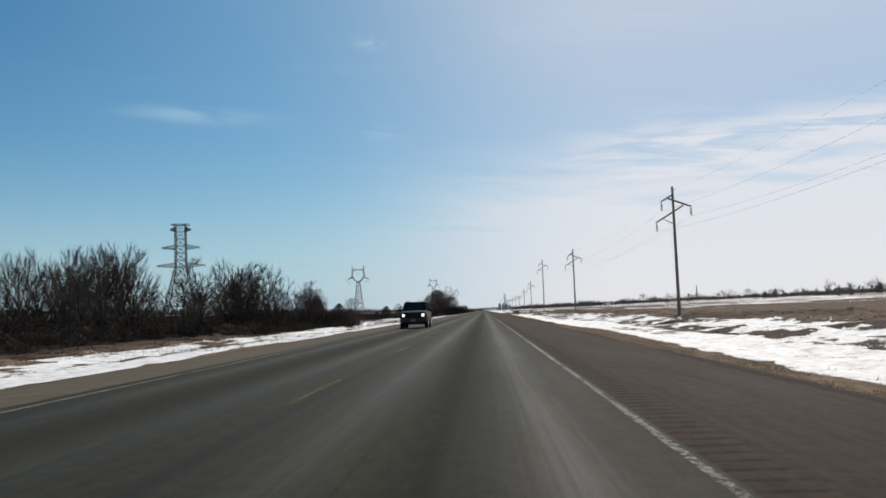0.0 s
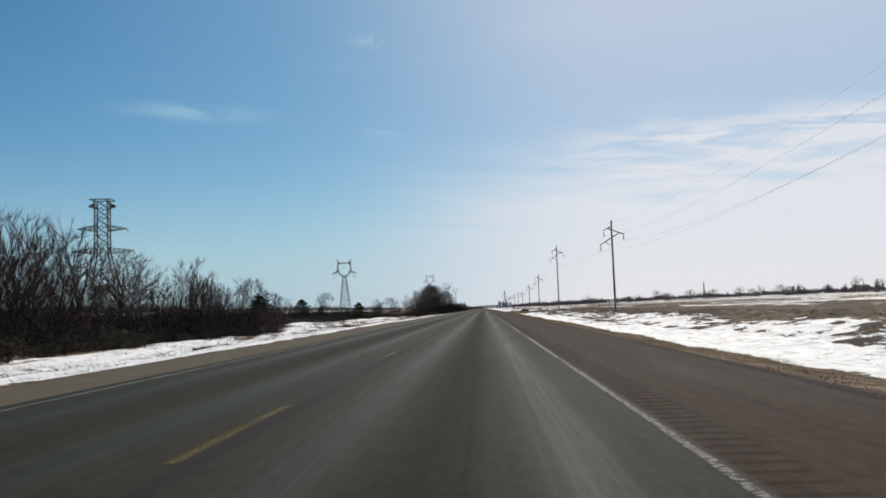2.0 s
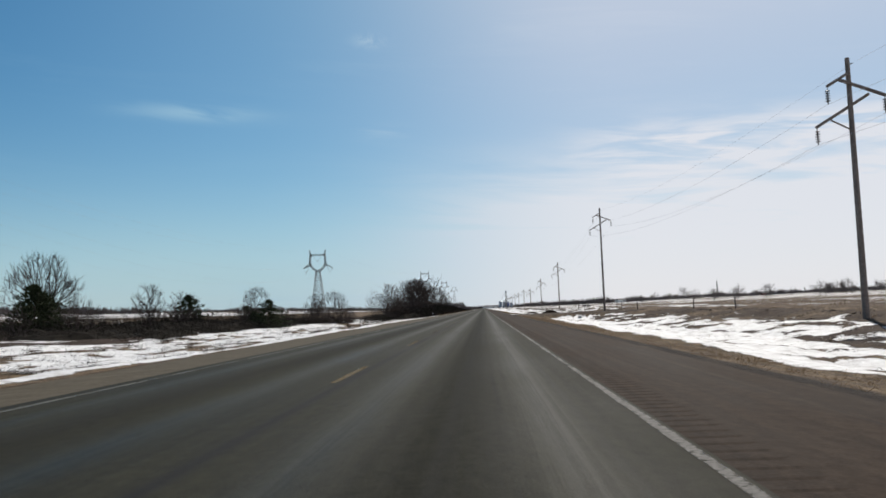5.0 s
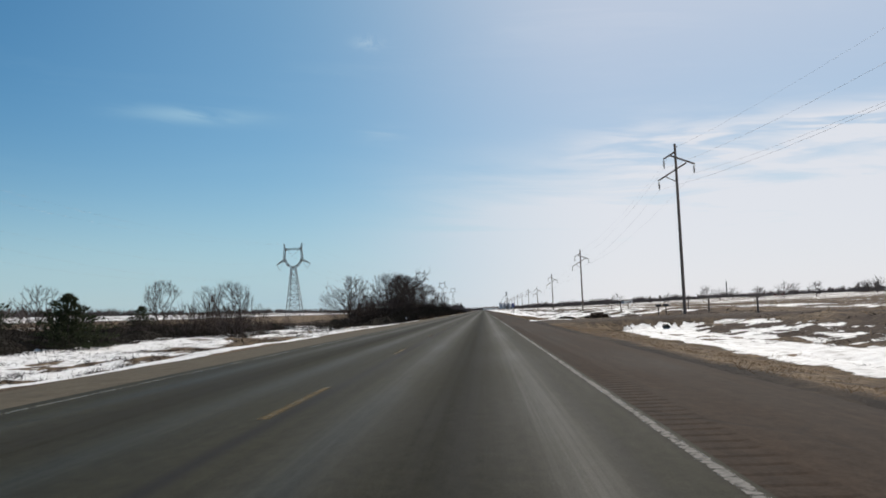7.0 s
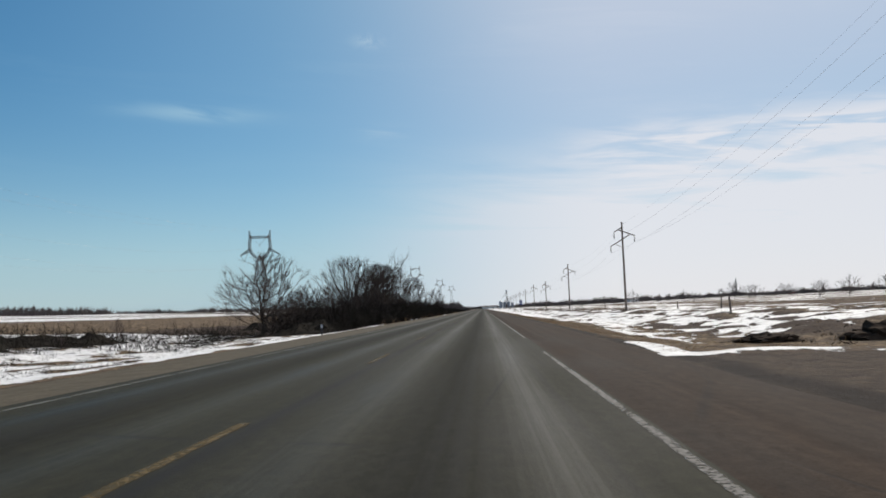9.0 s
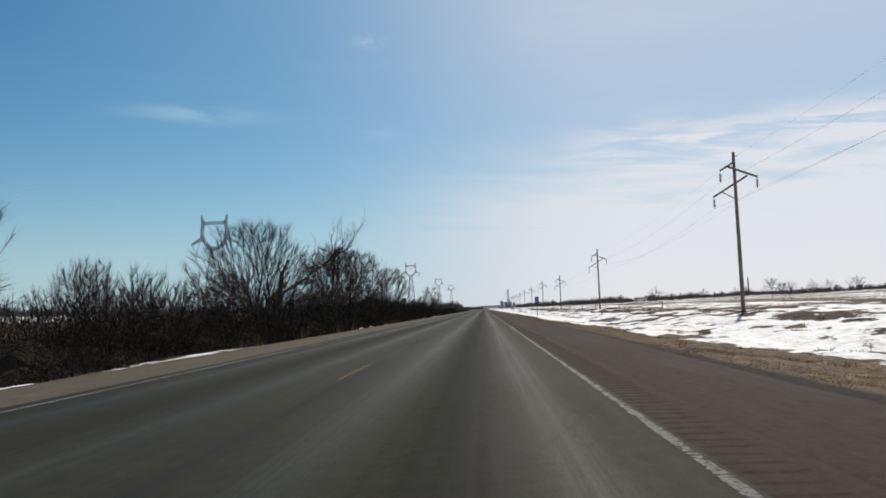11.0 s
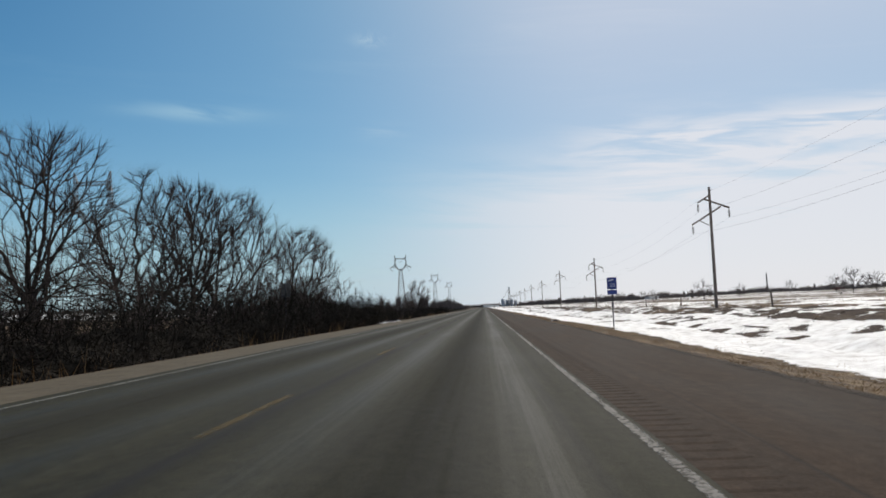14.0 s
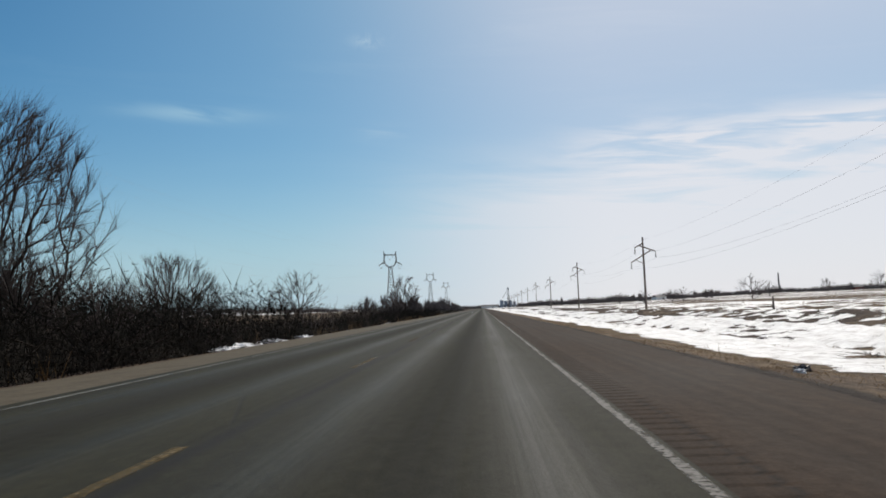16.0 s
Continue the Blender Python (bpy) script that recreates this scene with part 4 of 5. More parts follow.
# far woods, hedgerows and field trees
def far_woods(name, spots, label, seed):
    r = np.random.default_rng(seed)
    ps, qs, r0 = [], [], []
    for x, y, h in spots:
        z = float(ground_height(x, y))
        n = 54
        ang, lift = r.uniform(0, 2 * math.pi, n), r.uniform(0.25, 1.0, n)
        w = h * 0.42 * np.sin(lift * 2.6 + 0.2) * np.sqrt(r.random(n))
        q = np.stack([x + w * np.cos(ang), y + w * np.sin(ang), z + h * lift], axis=1)
        p = np.stack([x + w * 0.35 * np.cos(ang), y + w * 0.35 * np.sin(ang), z + h * np.maximum(lift - 0.4, -0.02)], axis=1)
        ps.append(p)
        qs.append(q)
        r0.append(np.full(n, h * 0.024))
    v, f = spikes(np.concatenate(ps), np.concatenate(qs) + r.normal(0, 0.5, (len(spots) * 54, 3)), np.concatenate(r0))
    return tagged(new(name, mesh_data(name, v, f, HAZED_TWIGS)), label, "woods", kind="stuff")


r = random.Random(5)
spots = []
for i in range(420):  # wood along the left horizon
    y = r.uniform(700, 2300)
    spots.append((-r.uniform(0.36, 0.62) * y - 60, y, r.uniform(5, 11)))
for i in range(260):  # hedgerow that follows the road
    y = r.uniform(760, 2500)
    spots.append((-r.uniform(14, 60) - (y - 760) * 0.02, y, r.uniform(5, 10)))
far_woods("woods", spots, "distant leafless woods along the horizon", 41)
spots = []
for i in range(520):  # hedgerows over the fields towards the sun
    y = r.uniform(1100, 2600)
    spots.append((60 + r.random() ** 0.8 * 0.62 * y, y, r.uniform(4, 9)))
for i in range(70):
    spots.append((r.uniform(220, 420), r.uniform(520, 900), r.uniform(4, 9)))
for i in range(90):
    spots.append((r.uniform(-80, 160), r.uniform(2500, 2900), r.uniform(6, 12)))
far_woods("woods", spots, "distant leafless hedgerows and woods across the fields", 42)


def low_ridge(name, pts, height, label, seed):
    """The understorey of far woods: a ragged row of leafless clumps."""
    r = np.random.default_rng(seed)
    line = []
    for (x0, y0), (x1, y1) in zip(pts, pts[1:]):
        n = max(int(math.hypot(x1 - x0, y1 - y0) / 3.5), 2)
        line += [(x0 + (x1 - x0) * k / n, y0 + (y1 - y0) * k / n) for k in range(n)]
    line = np.array(line) + r.normal(0, 2.0, (len(line), 2))
    swell = 0.35 + 0.9 * clouded(np.arange(len(line)) / 9.0, np.zeros(len(line)), seed, 3)
    per = 22
    x, y, h = np.repeat(line[:, 0], per), np.repeat(line[:, 1], per), np.repeat(swell * height, per)
    n = len(x)
    p = np.stack([x + r.normal(0, 1.6, n), y + r.normal(0, 1.6, n), ground_height(x, y) - 0.3], axis=1)
    q = p + np.stack([r.normal(0, 0.3, n) * h, r.normal(0, 0.3, n) * h, h * r.uniform(0.4, 1.05, n)], axis=1)
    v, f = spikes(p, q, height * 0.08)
    return tagged(new(name, mesh_data(name, v, f, HAZED_TWIGS)), label, "brush", kind="stuff")


BANK = "low dark bank of brush on the horizon"
low_ridge("brush_bank", [(-90, 2300), (-420, 1900), (-760, 1700), (-1100, 1250), (-900, 900)], 7, BANK, 51)
low_ridge("brush_bank", [(-330, 950), (-420, 930), (-560, 900)], 9, BANK, 52)
low_ridge("brush_bank", [(-130, 1150), (-300, 960), (-520, 880), (-680, 700), (-760, 560)], 6.5, BANK, 59)
low_ridge("brush_bank", [(70, 1900), (260, 1750), (620, 1600), (1100, 1300), (1300, 1000)], 12, BANK, 53)
low_ridge("brush_bank", [(120, 1500), (420, 1330), (760, 1120), (980, 900)], 6, BANK, 58)
low_ridge("brush_bank", [(-70, 2750), (120, 2700), (300, 2300)], 10, BANK, 54)
low_ridge("brush_bank", [(-16, 900), (-30, 1300), (-45, 1900), (-60, 2600)], 4, BANK, 55)
low_ridge("brush_bank", [(250, 740), (330, 715), (440, 660), (520, 560)], 4.0, BANK, 57)

FIELD_TREES = [(108.5, 480, 6.6), (122, 486, 6.2), (96, 470, 4.5), (78.2, 655, 7.4), (127.7, 653, 9.0), (134, 650, 7.0), (150, 500, 7.0), (158, 492, 7.4), (166, 505, 6.0), (70, 700, 5.0), (64, 690, 4.6), (58, 705, 5.0),
               (84, 560, 4.0), (120, 420, 5.0), (235, 520, 6.5), (52, 720, 4.4), (230, 610, 7), (180, 720, 7.5), (297, 714, 13), (310, 705, 11), (322, 700, 10), (345, 735, 14), (362, 720, 13), (193, 822, 9), (215, 830, 9),
               (175, 840, 8), (236, 815, 10), (150, 850, 8), (262, 760, 8), (280, 790, 9), (385, 700, 12), (330, 690, 9), (352, 700, 10), (374, 690, 11), (402, 680, 12)]
for i, (x, y, h) in enumerate(FIELD_TREES):
    planted("field_tree", FIELD_SHAPES[i % 3], "small bare tree standing in a snowy stubble field", "tree", "trees in the stubble fields", x, y, i * 67.0, h / 7.0)


# dead grass, weeds and stubble
def blades(name, x, y, height, lean, mat, label, category, seed, width=0.012):
    r = np.random.default_rng(seed)
    n = len(x)
    z = ground_height(x, y)
    p = np.stack([x, y, z - 0.03], axis=1)
    q = p + np.stack([r.normal(0, lean, n), r.normal(0, lean, n), np.ones(n)], axis=1) * (height * r.uniform(0.4, 1.2, n))[:, None]
    v, f = spikes(p, q, width * 1.3)
    return tagged(new(name, mesh_data(name, v, f, mat)), label, category, kind="stuff")


r = np.random.default_rng(9)


def tufts(count, xr, yr, per, spread):
    cx, cy = r.uniform(*xr, count), r.uniform(*yr, count)
    x = np.repeat(cx, per) + r.normal(0, spread, count * per)
    y = np.repeat(cy, per) + r.normal(0, spread, count * per)
    return x, y


def verge(x, y):
    keep = (x > shoulder_edge(y) + 0.5) & ~((side_road_rim(x, y) < 0.5) & (x < 40)) | (x < -6.6)
    return x[keep], y[keep]


x, y = verge(*tufts(8200, (6.3, 10.6), (0, 500), 9, 0.11))
blades("grass", x, y, 0.085, 1.0, STRAW, "flattened straw-coloured dead grass on the verge", "grass", 61, 0.0052)
x, y = verge(*tufts(2600, (-8.4, -6.7), (20, 480), 5, 0.12))
blades("grass", x, y, 0.06, 1.3, STRAW, "flattened straw-coloured dead grass on the verge", "grass", 62, 0.0045)
x, y = verge(*tufts(500, (9, 27), (0, 520), 8, 0.14))
blades("weeds", x, y, 0.22, 0.45, STRAW, "thin dead weeds poking through old snow", "weeds", 63, 0.009)
x, y = verge(*tufts(1500, (10, 28), (0, 520), 14, 0.2))
blades("weeds", x, y, 0.13, 1.1, BRUSH, "low dark dead weeds poking through old snow", "weeds", 68, 0.014)
x, y = verge(*tufts(1500, (-25, -10.8), (40, 312), 18, 0.24))
blades("weeds", x, y, 0.24, 0.9, BRUSH, "thin dead weeds poking through old snow", "weeds", 64, 0.012)
x, y = verge(*tufts(80, (-9.6, -8.2), (330, 640), 9, 0.25))
blades("weeds", x, y, 0.8, 0.25, STRAW, "tall pale dead weeds in front of the brush", "weeds", 65, 0.01)
rows_x = np.repeat(np.arange(31, 140, 1.52), 330)
x = rows_x + r.normal(0, 0.07, len(rows_x))
y = r.uniform(150, 620, len(rows_x))
blades("stubble", x, y, 0.26, 0.2, STRAW, "cut corn stubble in rows on a snowy field", "crop stubble", 66, 0.02)

# ---- power poles along the highway ----
# place and height of each pole
POLES = [(21.5, -9.0, 12.5), (21.5, 82.0, 12.6), (21.5, 174.0, 13.2), (21.5, 264.0, 16.4), (22.7, 355.2, 12.7), (24.25, 446.5, 11.5), (25.25, 536.5, 10.0), (26.5, 627.0, 11.4), (27.2, 718.0, 11.3), (28.0, 810.0, 12.0),
         (29.0, 902.0, 12.0), (30.0, 994.0, 12.5), (31.0, 1086.0, 12.5), (32.0, 1178.0, 13.0), (33.0, 1270.0, 13.0), (34.0, 1362.0, 13.0), (35.0, 1454.0, 13.0)]
TIPS = ((-1.18, -1.52), (1.68, -2.1), (-1.68, -3.55))  # ends of the arms, from the pole's top


def bar(a_, b, w, h=None):
    """A bevelled square bar between two points."""
    a_, b = Vector(a_), Vector(b)
    d = b - a_
    bm = solid((w, h or w, d.length), bevel=min(w, h or w) * 0.12)
    m = Matrix.Translation((a_ + b) / 2) @ d.to_track_quat("Z", "Y").to_matrix().to_4x4()
    bmesh.ops.transform(bm, matrix=m, verts=bm.verts)
    return bm


def insulator():
    rings = [(0.02, 0.0), (0.02, -0.1)]
    for i in range(5):
        z = -0.12 - i * 0.13
        rings += [(0.035, z), (0.12, z - 0.03), (0.125, z - 0.055), (0.04, z - 0.07)]
    rings += [(0.03, -0.8), (0.035, -0.86)]
    return lathe(rings, 10)


ins = insulator()
INSULATOR = bpy.data.meshes.new("insulator")
bmesh.ops.recalc_face_normals(ins, faces=ins.faces)
ins.to_mesh(INSULATOR)
ins.free()
INSULATOR.materials.append(PORCELAIN)


def power_pole(x, y, height):
    z = float(ground_height(x, y))
    t = thing("power_pole", "weathered wooden power pole with three slanted crossarms", "power pole", "power poles along the highway", at=(x, y, z))
    h = height - z
    part("pole", lathe([(0.175, -0.4), (0.17, 0.3), (0.145, h * 0.5), (0.115, h - 0.05), (0.09, h)], 12), t, mat=POLE_WOOD)
    part("crossarm", bar((0.0, -0.17, h - 0.8), (-1.2, -0.17, h - 1.5), 0.13, 0.15), t, mat=POLE_WOOD)
    part("crossarm", bar((-0.55, -0.17, h - 1.18), (1.75, -0.17, h - 2.1), 0.13, 0.15), t, mat=POLE_WOOD)
    part("crossarm", bar((1.05, 0.17, h - 1.9), (-1.75, 0.17, h - 3.55), 0.13, 0.15), t, mat=POLE_WOOD)
    part("brace", bar((-1.0, 0.1, h - 3.2), (0, 0.1, h - 3.75), 0.07), t, mat=POLE_WOOD)
    part("bracket", bar((0.12, -0.05, h - 0.35), (0.24, -0.05, h - 0.3), 0.06), t, "small steel wire bracket", STEEL)
    for dx, dz in TIPS:
        part("insulator", INSULATOR, t, "string of dark porcelain discs", at=(dx, -0.17 if dz > -3 else 0.17, h + dz - 0.05))


for x, y, h in POLES:
    power_pole(x, y, h)


def wire_run(name, anchors, sag, radius, label):
    """One conductor that hangs from anchor to anchor."""
    pts = []
    for (a_, b) in zip(anchors, anchors[1:]):
        n = 14
        for k in range(n):
            s = k / n
            p = Vector(a_).lerp(Vector(b), s)
            pts.append((p.x, p.y, p.z - sag * 4 * s * (1 - s)))
    pts.append(anchors[-1])
    v, f = rods(pts[:-1], pts[1:], radius, radius, 4)
    return tagged(new(name, mesh_data(name, v, f, WIRE)), label, "power line")


for dx, dz in TIPS:
    wire_run("power_line", [(x + dx, y, h + dz - 0.9) for x, y, h in POLES], 1.3, 0.007, "thin grey conductor slung between the power poles")
wire_run("power_line", [(x + 0.24, y, h - 0.3) for x, y, h in POLES], 1.1, 0.005, "thin grey shield wire along the pole tops")


# ---- steel pylons ----
def beams(pairs, w, mat, name):
    p, q = zip(*pairs)
    return mesh_data(name, *rods(np.array(p), np.array(q), w, w, 4), mat)


def legs_of(half0, half1, z0, z1, panels):
    """Four tapering legs and the cross bracing of each face."""
    corners = [(-1, -1), (1, -1), (1, 1), (-1, 1)]
    leg, lace = [], []
    for k in range(panels):
        za, zb = z0 + (z1 - z0) * k / panels, z0 + (z1 - z0) * (k + 1) / panels
        ha, hb = half0 + (half1 - half0) * k / panels, half0 + (half1 - half0) * (k + 1) / panels
        for i in range(4):
            c, d = corners[i], corners[(i + 1) % 4]
            leg.append(((c[0] * ha, c[1] * ha, za), (c[0] * hb, c[1] * hb, zb)))
            lace.append(((c[0] * ha, c[1] * ha, za), (d[0] * hb, d[1] * hb, zb)))
            lace.append(((d[0] * ha, d[1] * ha, za), (c[0] * hb, c[1] * hb, zb)))
            lace.append(((c[0] * hb, c[1] * hb, zb), (d[0] * hb, d[1] * hb, zb)))
    return leg, lace


def truss(a_, b, wa, wb, n):
    """A tapering four-sided lattice arm from a to b."""
    a_, b = Vector(a_), Vector(b)
    d = (b - a_).normalized()
    u = Vector((0, 1, 0))
    v = d.cross(u).normalized()
    out_ = []
    prev = None
    for k in range(n + 1):
        s = k / n
        c, w = a_.lerp(b, s), wa + (wb - wa) * s
        ring = [c + (u * i + v * j) * w for i, j in ((-1, -1), (1, -1), (1, 1), (-1, 1))]
        for i in range(4):
            out_.append((tuple(ring[i]), tuple(ring[(i + 1) % 4])))
            if prev:
                out_.append((tuple(prev[i]), tuple(ring[i])))
                out_.append((tuple(prev[i]), tuple(ring[(i + 1) % 4])))
        prev = ring
    return out_


def strain_tower(x, y, top):
    """A square dead-end tower with a straight upper body and two levels of stubby arms."""
    z = float(ground_height(x, y))
    h = top - z
    t = thing("strain_tower", "dark square lattice steel tower with stubby arms", "pylon", at=(x, y, z), turn=12)
    leg, lace = legs_of(5.2, 1.6, 0, h * 0.55, 4)
    for i in range(4):
        part("leg", beams([(leg[i][0], leg[i - 4][1])], 0.16, DARK_STEEL, "leg"), t)
    part("leg_bracing", beams(lace, 0.07, DARK_STEEL, "leg_bracing"), t)
    leg, lace = legs_of(1.6, 1.5, h * 0.55, h, 6)
    for i in range(4):
        part("body_post", beams([(leg[i][0], leg[i - 4][1])], 0.14, DARK_STEEL, "body_post"), t)
    part("body_bracing", beams(lace, 0.07, DARK_STEEL, "body_bracing"), t)
    for zz, reach in ((h * 0.57, 7.2), (h * 0.76, 5.6), (h * 0.95, 3.2)):
        for s in (-1, 1):
            part("arm", beams(truss((1.6 * s, 0, zz), (reach * s, 0, zz - 0.1), 0.75, 0.12, 5), 0.06, DARK_STEEL, "arm"), t)
            if zz < h * 0.9:
                for dy in (-1, 1):
                    p, q = (reach * s, 0.2 * dy, zz), (reach * s - 0.3 * s, 3.6 * dy, zz - 0.5)
                    part("insulator_string", beams([(p, q)], 0.11, PORCELAIN, "insulator_string"), t)
    part("top_frame", beams([((-2.6, -1.9, h), (2.6, -1.9, h)), ((-2.6, 1.9, h), (2.6, 1.9, h)), ((-2.6, -1.9, h), (-2.6, 1.9, h)), ((2.6, -1.9, h), (2.6, 1.9, h))], 0.13, DARK_STEEL, "top_frame"), t)


def ring_tower(x, y, top, turn=0):
    """A suspension tower: slim legs, a ring-shaped window that holds the middle phase, side arms and two horns."""
    z = float(ground_height(x, y))
    h = top - z
    waist = h - 10.5
    t = thing("ring_tower", "grey lattice steel pylon with a ring-shaped window and two horns", "pylon", "lattice pylons across the fields", at=(x, y, z), turn=turn)
    leg, lace = legs_of(3.3, 0.95, 0, waist, 9)
    for i in range(4):
        part("leg", beams([(leg[i][0], leg[i - 4][1])], 0.13, STEEL, "leg"), t)
    part("leg_bracing", beams(lace, 0.06, STEEL, "leg_bracing"), t)
    pts = [(0.0, waist), (1.9, waist + 0.7), (3.2, waist + 2.2), (3.9, waist + 4.2), (3.8, waist + 6.4), (3.4, waist + 8.2)]
    for s in (-1, 1):
        for a_, b in zip(pts, pts[1:]):
            part("ring_frame", beams(truss((a_[0] * s, 0, a_[1]), (b[0] * s, 0, b[1]), 0.42, 0.4, 3), 0.055, STEEL, "ring_frame"), t)
        part("horn", beams(truss((3.6 * s, 0, waist + 8.2), (4.0 * s, 0, h), 0.42, 0.08, 3), 0.06, STEEL, "horn"), t)
        part("arm", beams(truss((3.7 * s, 0, waist + 3.4), (7.4 * s, 0, waist + 1.4), 0.55, 0.1, 5), 0.06, STEEL, "arm"), t)
        part("insulator_string", beams([((7.2 * s, 0, waist + 1.4), (6.0 * s, 0, waist - 1.2)), ((4.4 * s, 0, waist + 2.6), (6.0 * s, 0, waist - 1.2))], 0.05, PORCELAIN, "insulator_string"), t)
    part("bridge", beams(truss((-3.6, 0, waist + 8.0), (3.6, 0, waist + 8.0), 0.38, 0.38, 8), 0.05, STEEL, "bridge"), t)
    part("insulator_string", beams([((-2.4, 0, waist + 7.6), (0, 0, waist + 4.6)), ((2.4, 0, waist + 7.6), (0, 0, waist + 5.2))], 0.04, PORCELAIN, "insulator_string"), t)
    return h


strain_tower(-91.6, 251, 31.2)
RINGS = [(-80, 538, 33.2), (-55, 940, 39.6), (-55, 1340, 43.0), (-55, 1740, 45.5)]
for x, y, top in RINGS:
    ring_tower(x, y, top)
for dx, dz in ((-6.0, -11.7), (0.0, -6.0), (6.0, -11.7), (-4.0, -0.1), (4.0, -0.1)):
    ends = [(-91.6 + dx * 0.9, 251, 31.2 + (dz * 0.75 if dz < -1 else -1.0))] + [(x + dx, y, top + dz) for x, y, top in RINGS]
    wire_run("transmission_line", ends, 9.0 if dz < -1 else 6.0, 0.007, "thin conductor slung between the steel pylons")


# ---- grain elevator, farm buildings and mast on the horizon ----
def cone_roof(r, z0, z1):
    return lathe([(r * 1.03, z0), (r * 0.5, z0 + (z1 - z0) * 0.55), (r * 0.08, z1)], 20)


elevator = thing("grain_elevator", "blue-grey steel grain bins with a tall lattice leg tower", "grain elevator", at=(57, 2147, float(ground_height(57, 2147))))
for dx, dy, r_, h in ((-14, 0, 4.0, 15), (-5, 6, 3.6, 13), (4, 0, 4.0, 14), (13, 8, 3.2, 11)):
    b_ = part("bin", lathe([(r_, -0.5), (r_, h * 0.33), (r_ * 1.012, h * 0.34), (r_, h * 0.35), (r_, h * 0.66), (r_ * 1.012, h * 0.67), (r_, h * 0.68), (r_, h)], 24), elevator, mat=BIN_STEEL, at=(dx, dy, 0))
    part("bin_roof", cone_roof(r_, h - 0.05, h + 2.2), b_, mat=BIN_STEEL)
leg, lace = legs_of(2.0, 1.6, 0, 40, 12)
part("leg_tower", beams(leg + lace, 0.16, DARK_STEEL, "leg_tower"), elevator, at=(0, -2, 0))
part("head_house", solid((3.6, 3.6, 3.0), (0, -2, 39.5), bevel=0.1), elevator, mat=BIN_STEEL)
for dx in (-14, 4):
    part("spout", bar((0, -2, 38), (dx, 0, 16.5), 0.5), elevator, mat=STEEL)


def farm_building(x, y, length, width, eaves, turn, wall, label):
    t = thing("farm_building", label, "farm building", "farm buildings on the horizon", at=(x, y, float(ground_height(x, y))), turn=turn)
    part("walls", solid((length, width, eaves + 0.5), (0, 0, eaves / 2 - 0.25), bevel=0.05), t, mat=wall)
    bm = bmesh.new()
    hw, hl, top = width / 2 + 0.4, length / 2 + 0.4, eaves + width * 0.28
    vs = [bm.verts.new(p) for p in ((-hl, -hw, eaves - 0.1), (hl, -hw, eaves - 0.1), (hl, hw, eaves - 0.1), (-hl, hw, eaves - 0.1), (-hl, 0, top), (hl, 0, top))]
    for f in ((0, 1, 5, 4), (2, 3, 4, 5), (0, 4, 3), (1, 2, 5), (0, 3, 2, 1)):
        bm.faces.new([vs[i] for i in f])
    part("roof", bm, t, mat=ROOFING)
    part("door", solid((3.2, 0.12, min(3.0, eaves * 0.8)), (length * 0.2, -width / 2 - 0.06, min(3.0, eaves * 0.8) / 2), bevel=0.02), t, mat=ROOFING)


WHITE_SHED = "long white farm shed with a grey roof"
farm_building(20, 2480, 40, 14, 4.5, 4, BARN_WHITE, WHITE_SHED)
farm_building(395, 1300, 10, 7, 3.6, 10, BARN_RED, "weathered red barn with a dark roof")
farm_building(215, 1420, 16, 8, 3.5, 30, BARN_WHITE, WHITE_SHED)
farm_building(420, 980, 15, 9, 4.2, 5, ROOFING, "low dark farm shed among bare trees")

mast = thing("radio_mast", "slim lattice radio mast on the far fields", "mast", at=(386, 1500, float(ground_height(386, 1500))))
leg, lace = legs_of(0.9, 0.5, 0, 25.5, 12)
part("mast_frame", beams(leg + lace, 0.14, DARK_STEEL, "mast_frame"), mast)
part("antenna", bar((0, 0, 25), (0, 0, 28.5), 0.2), mast, mat=DARK_STEEL)


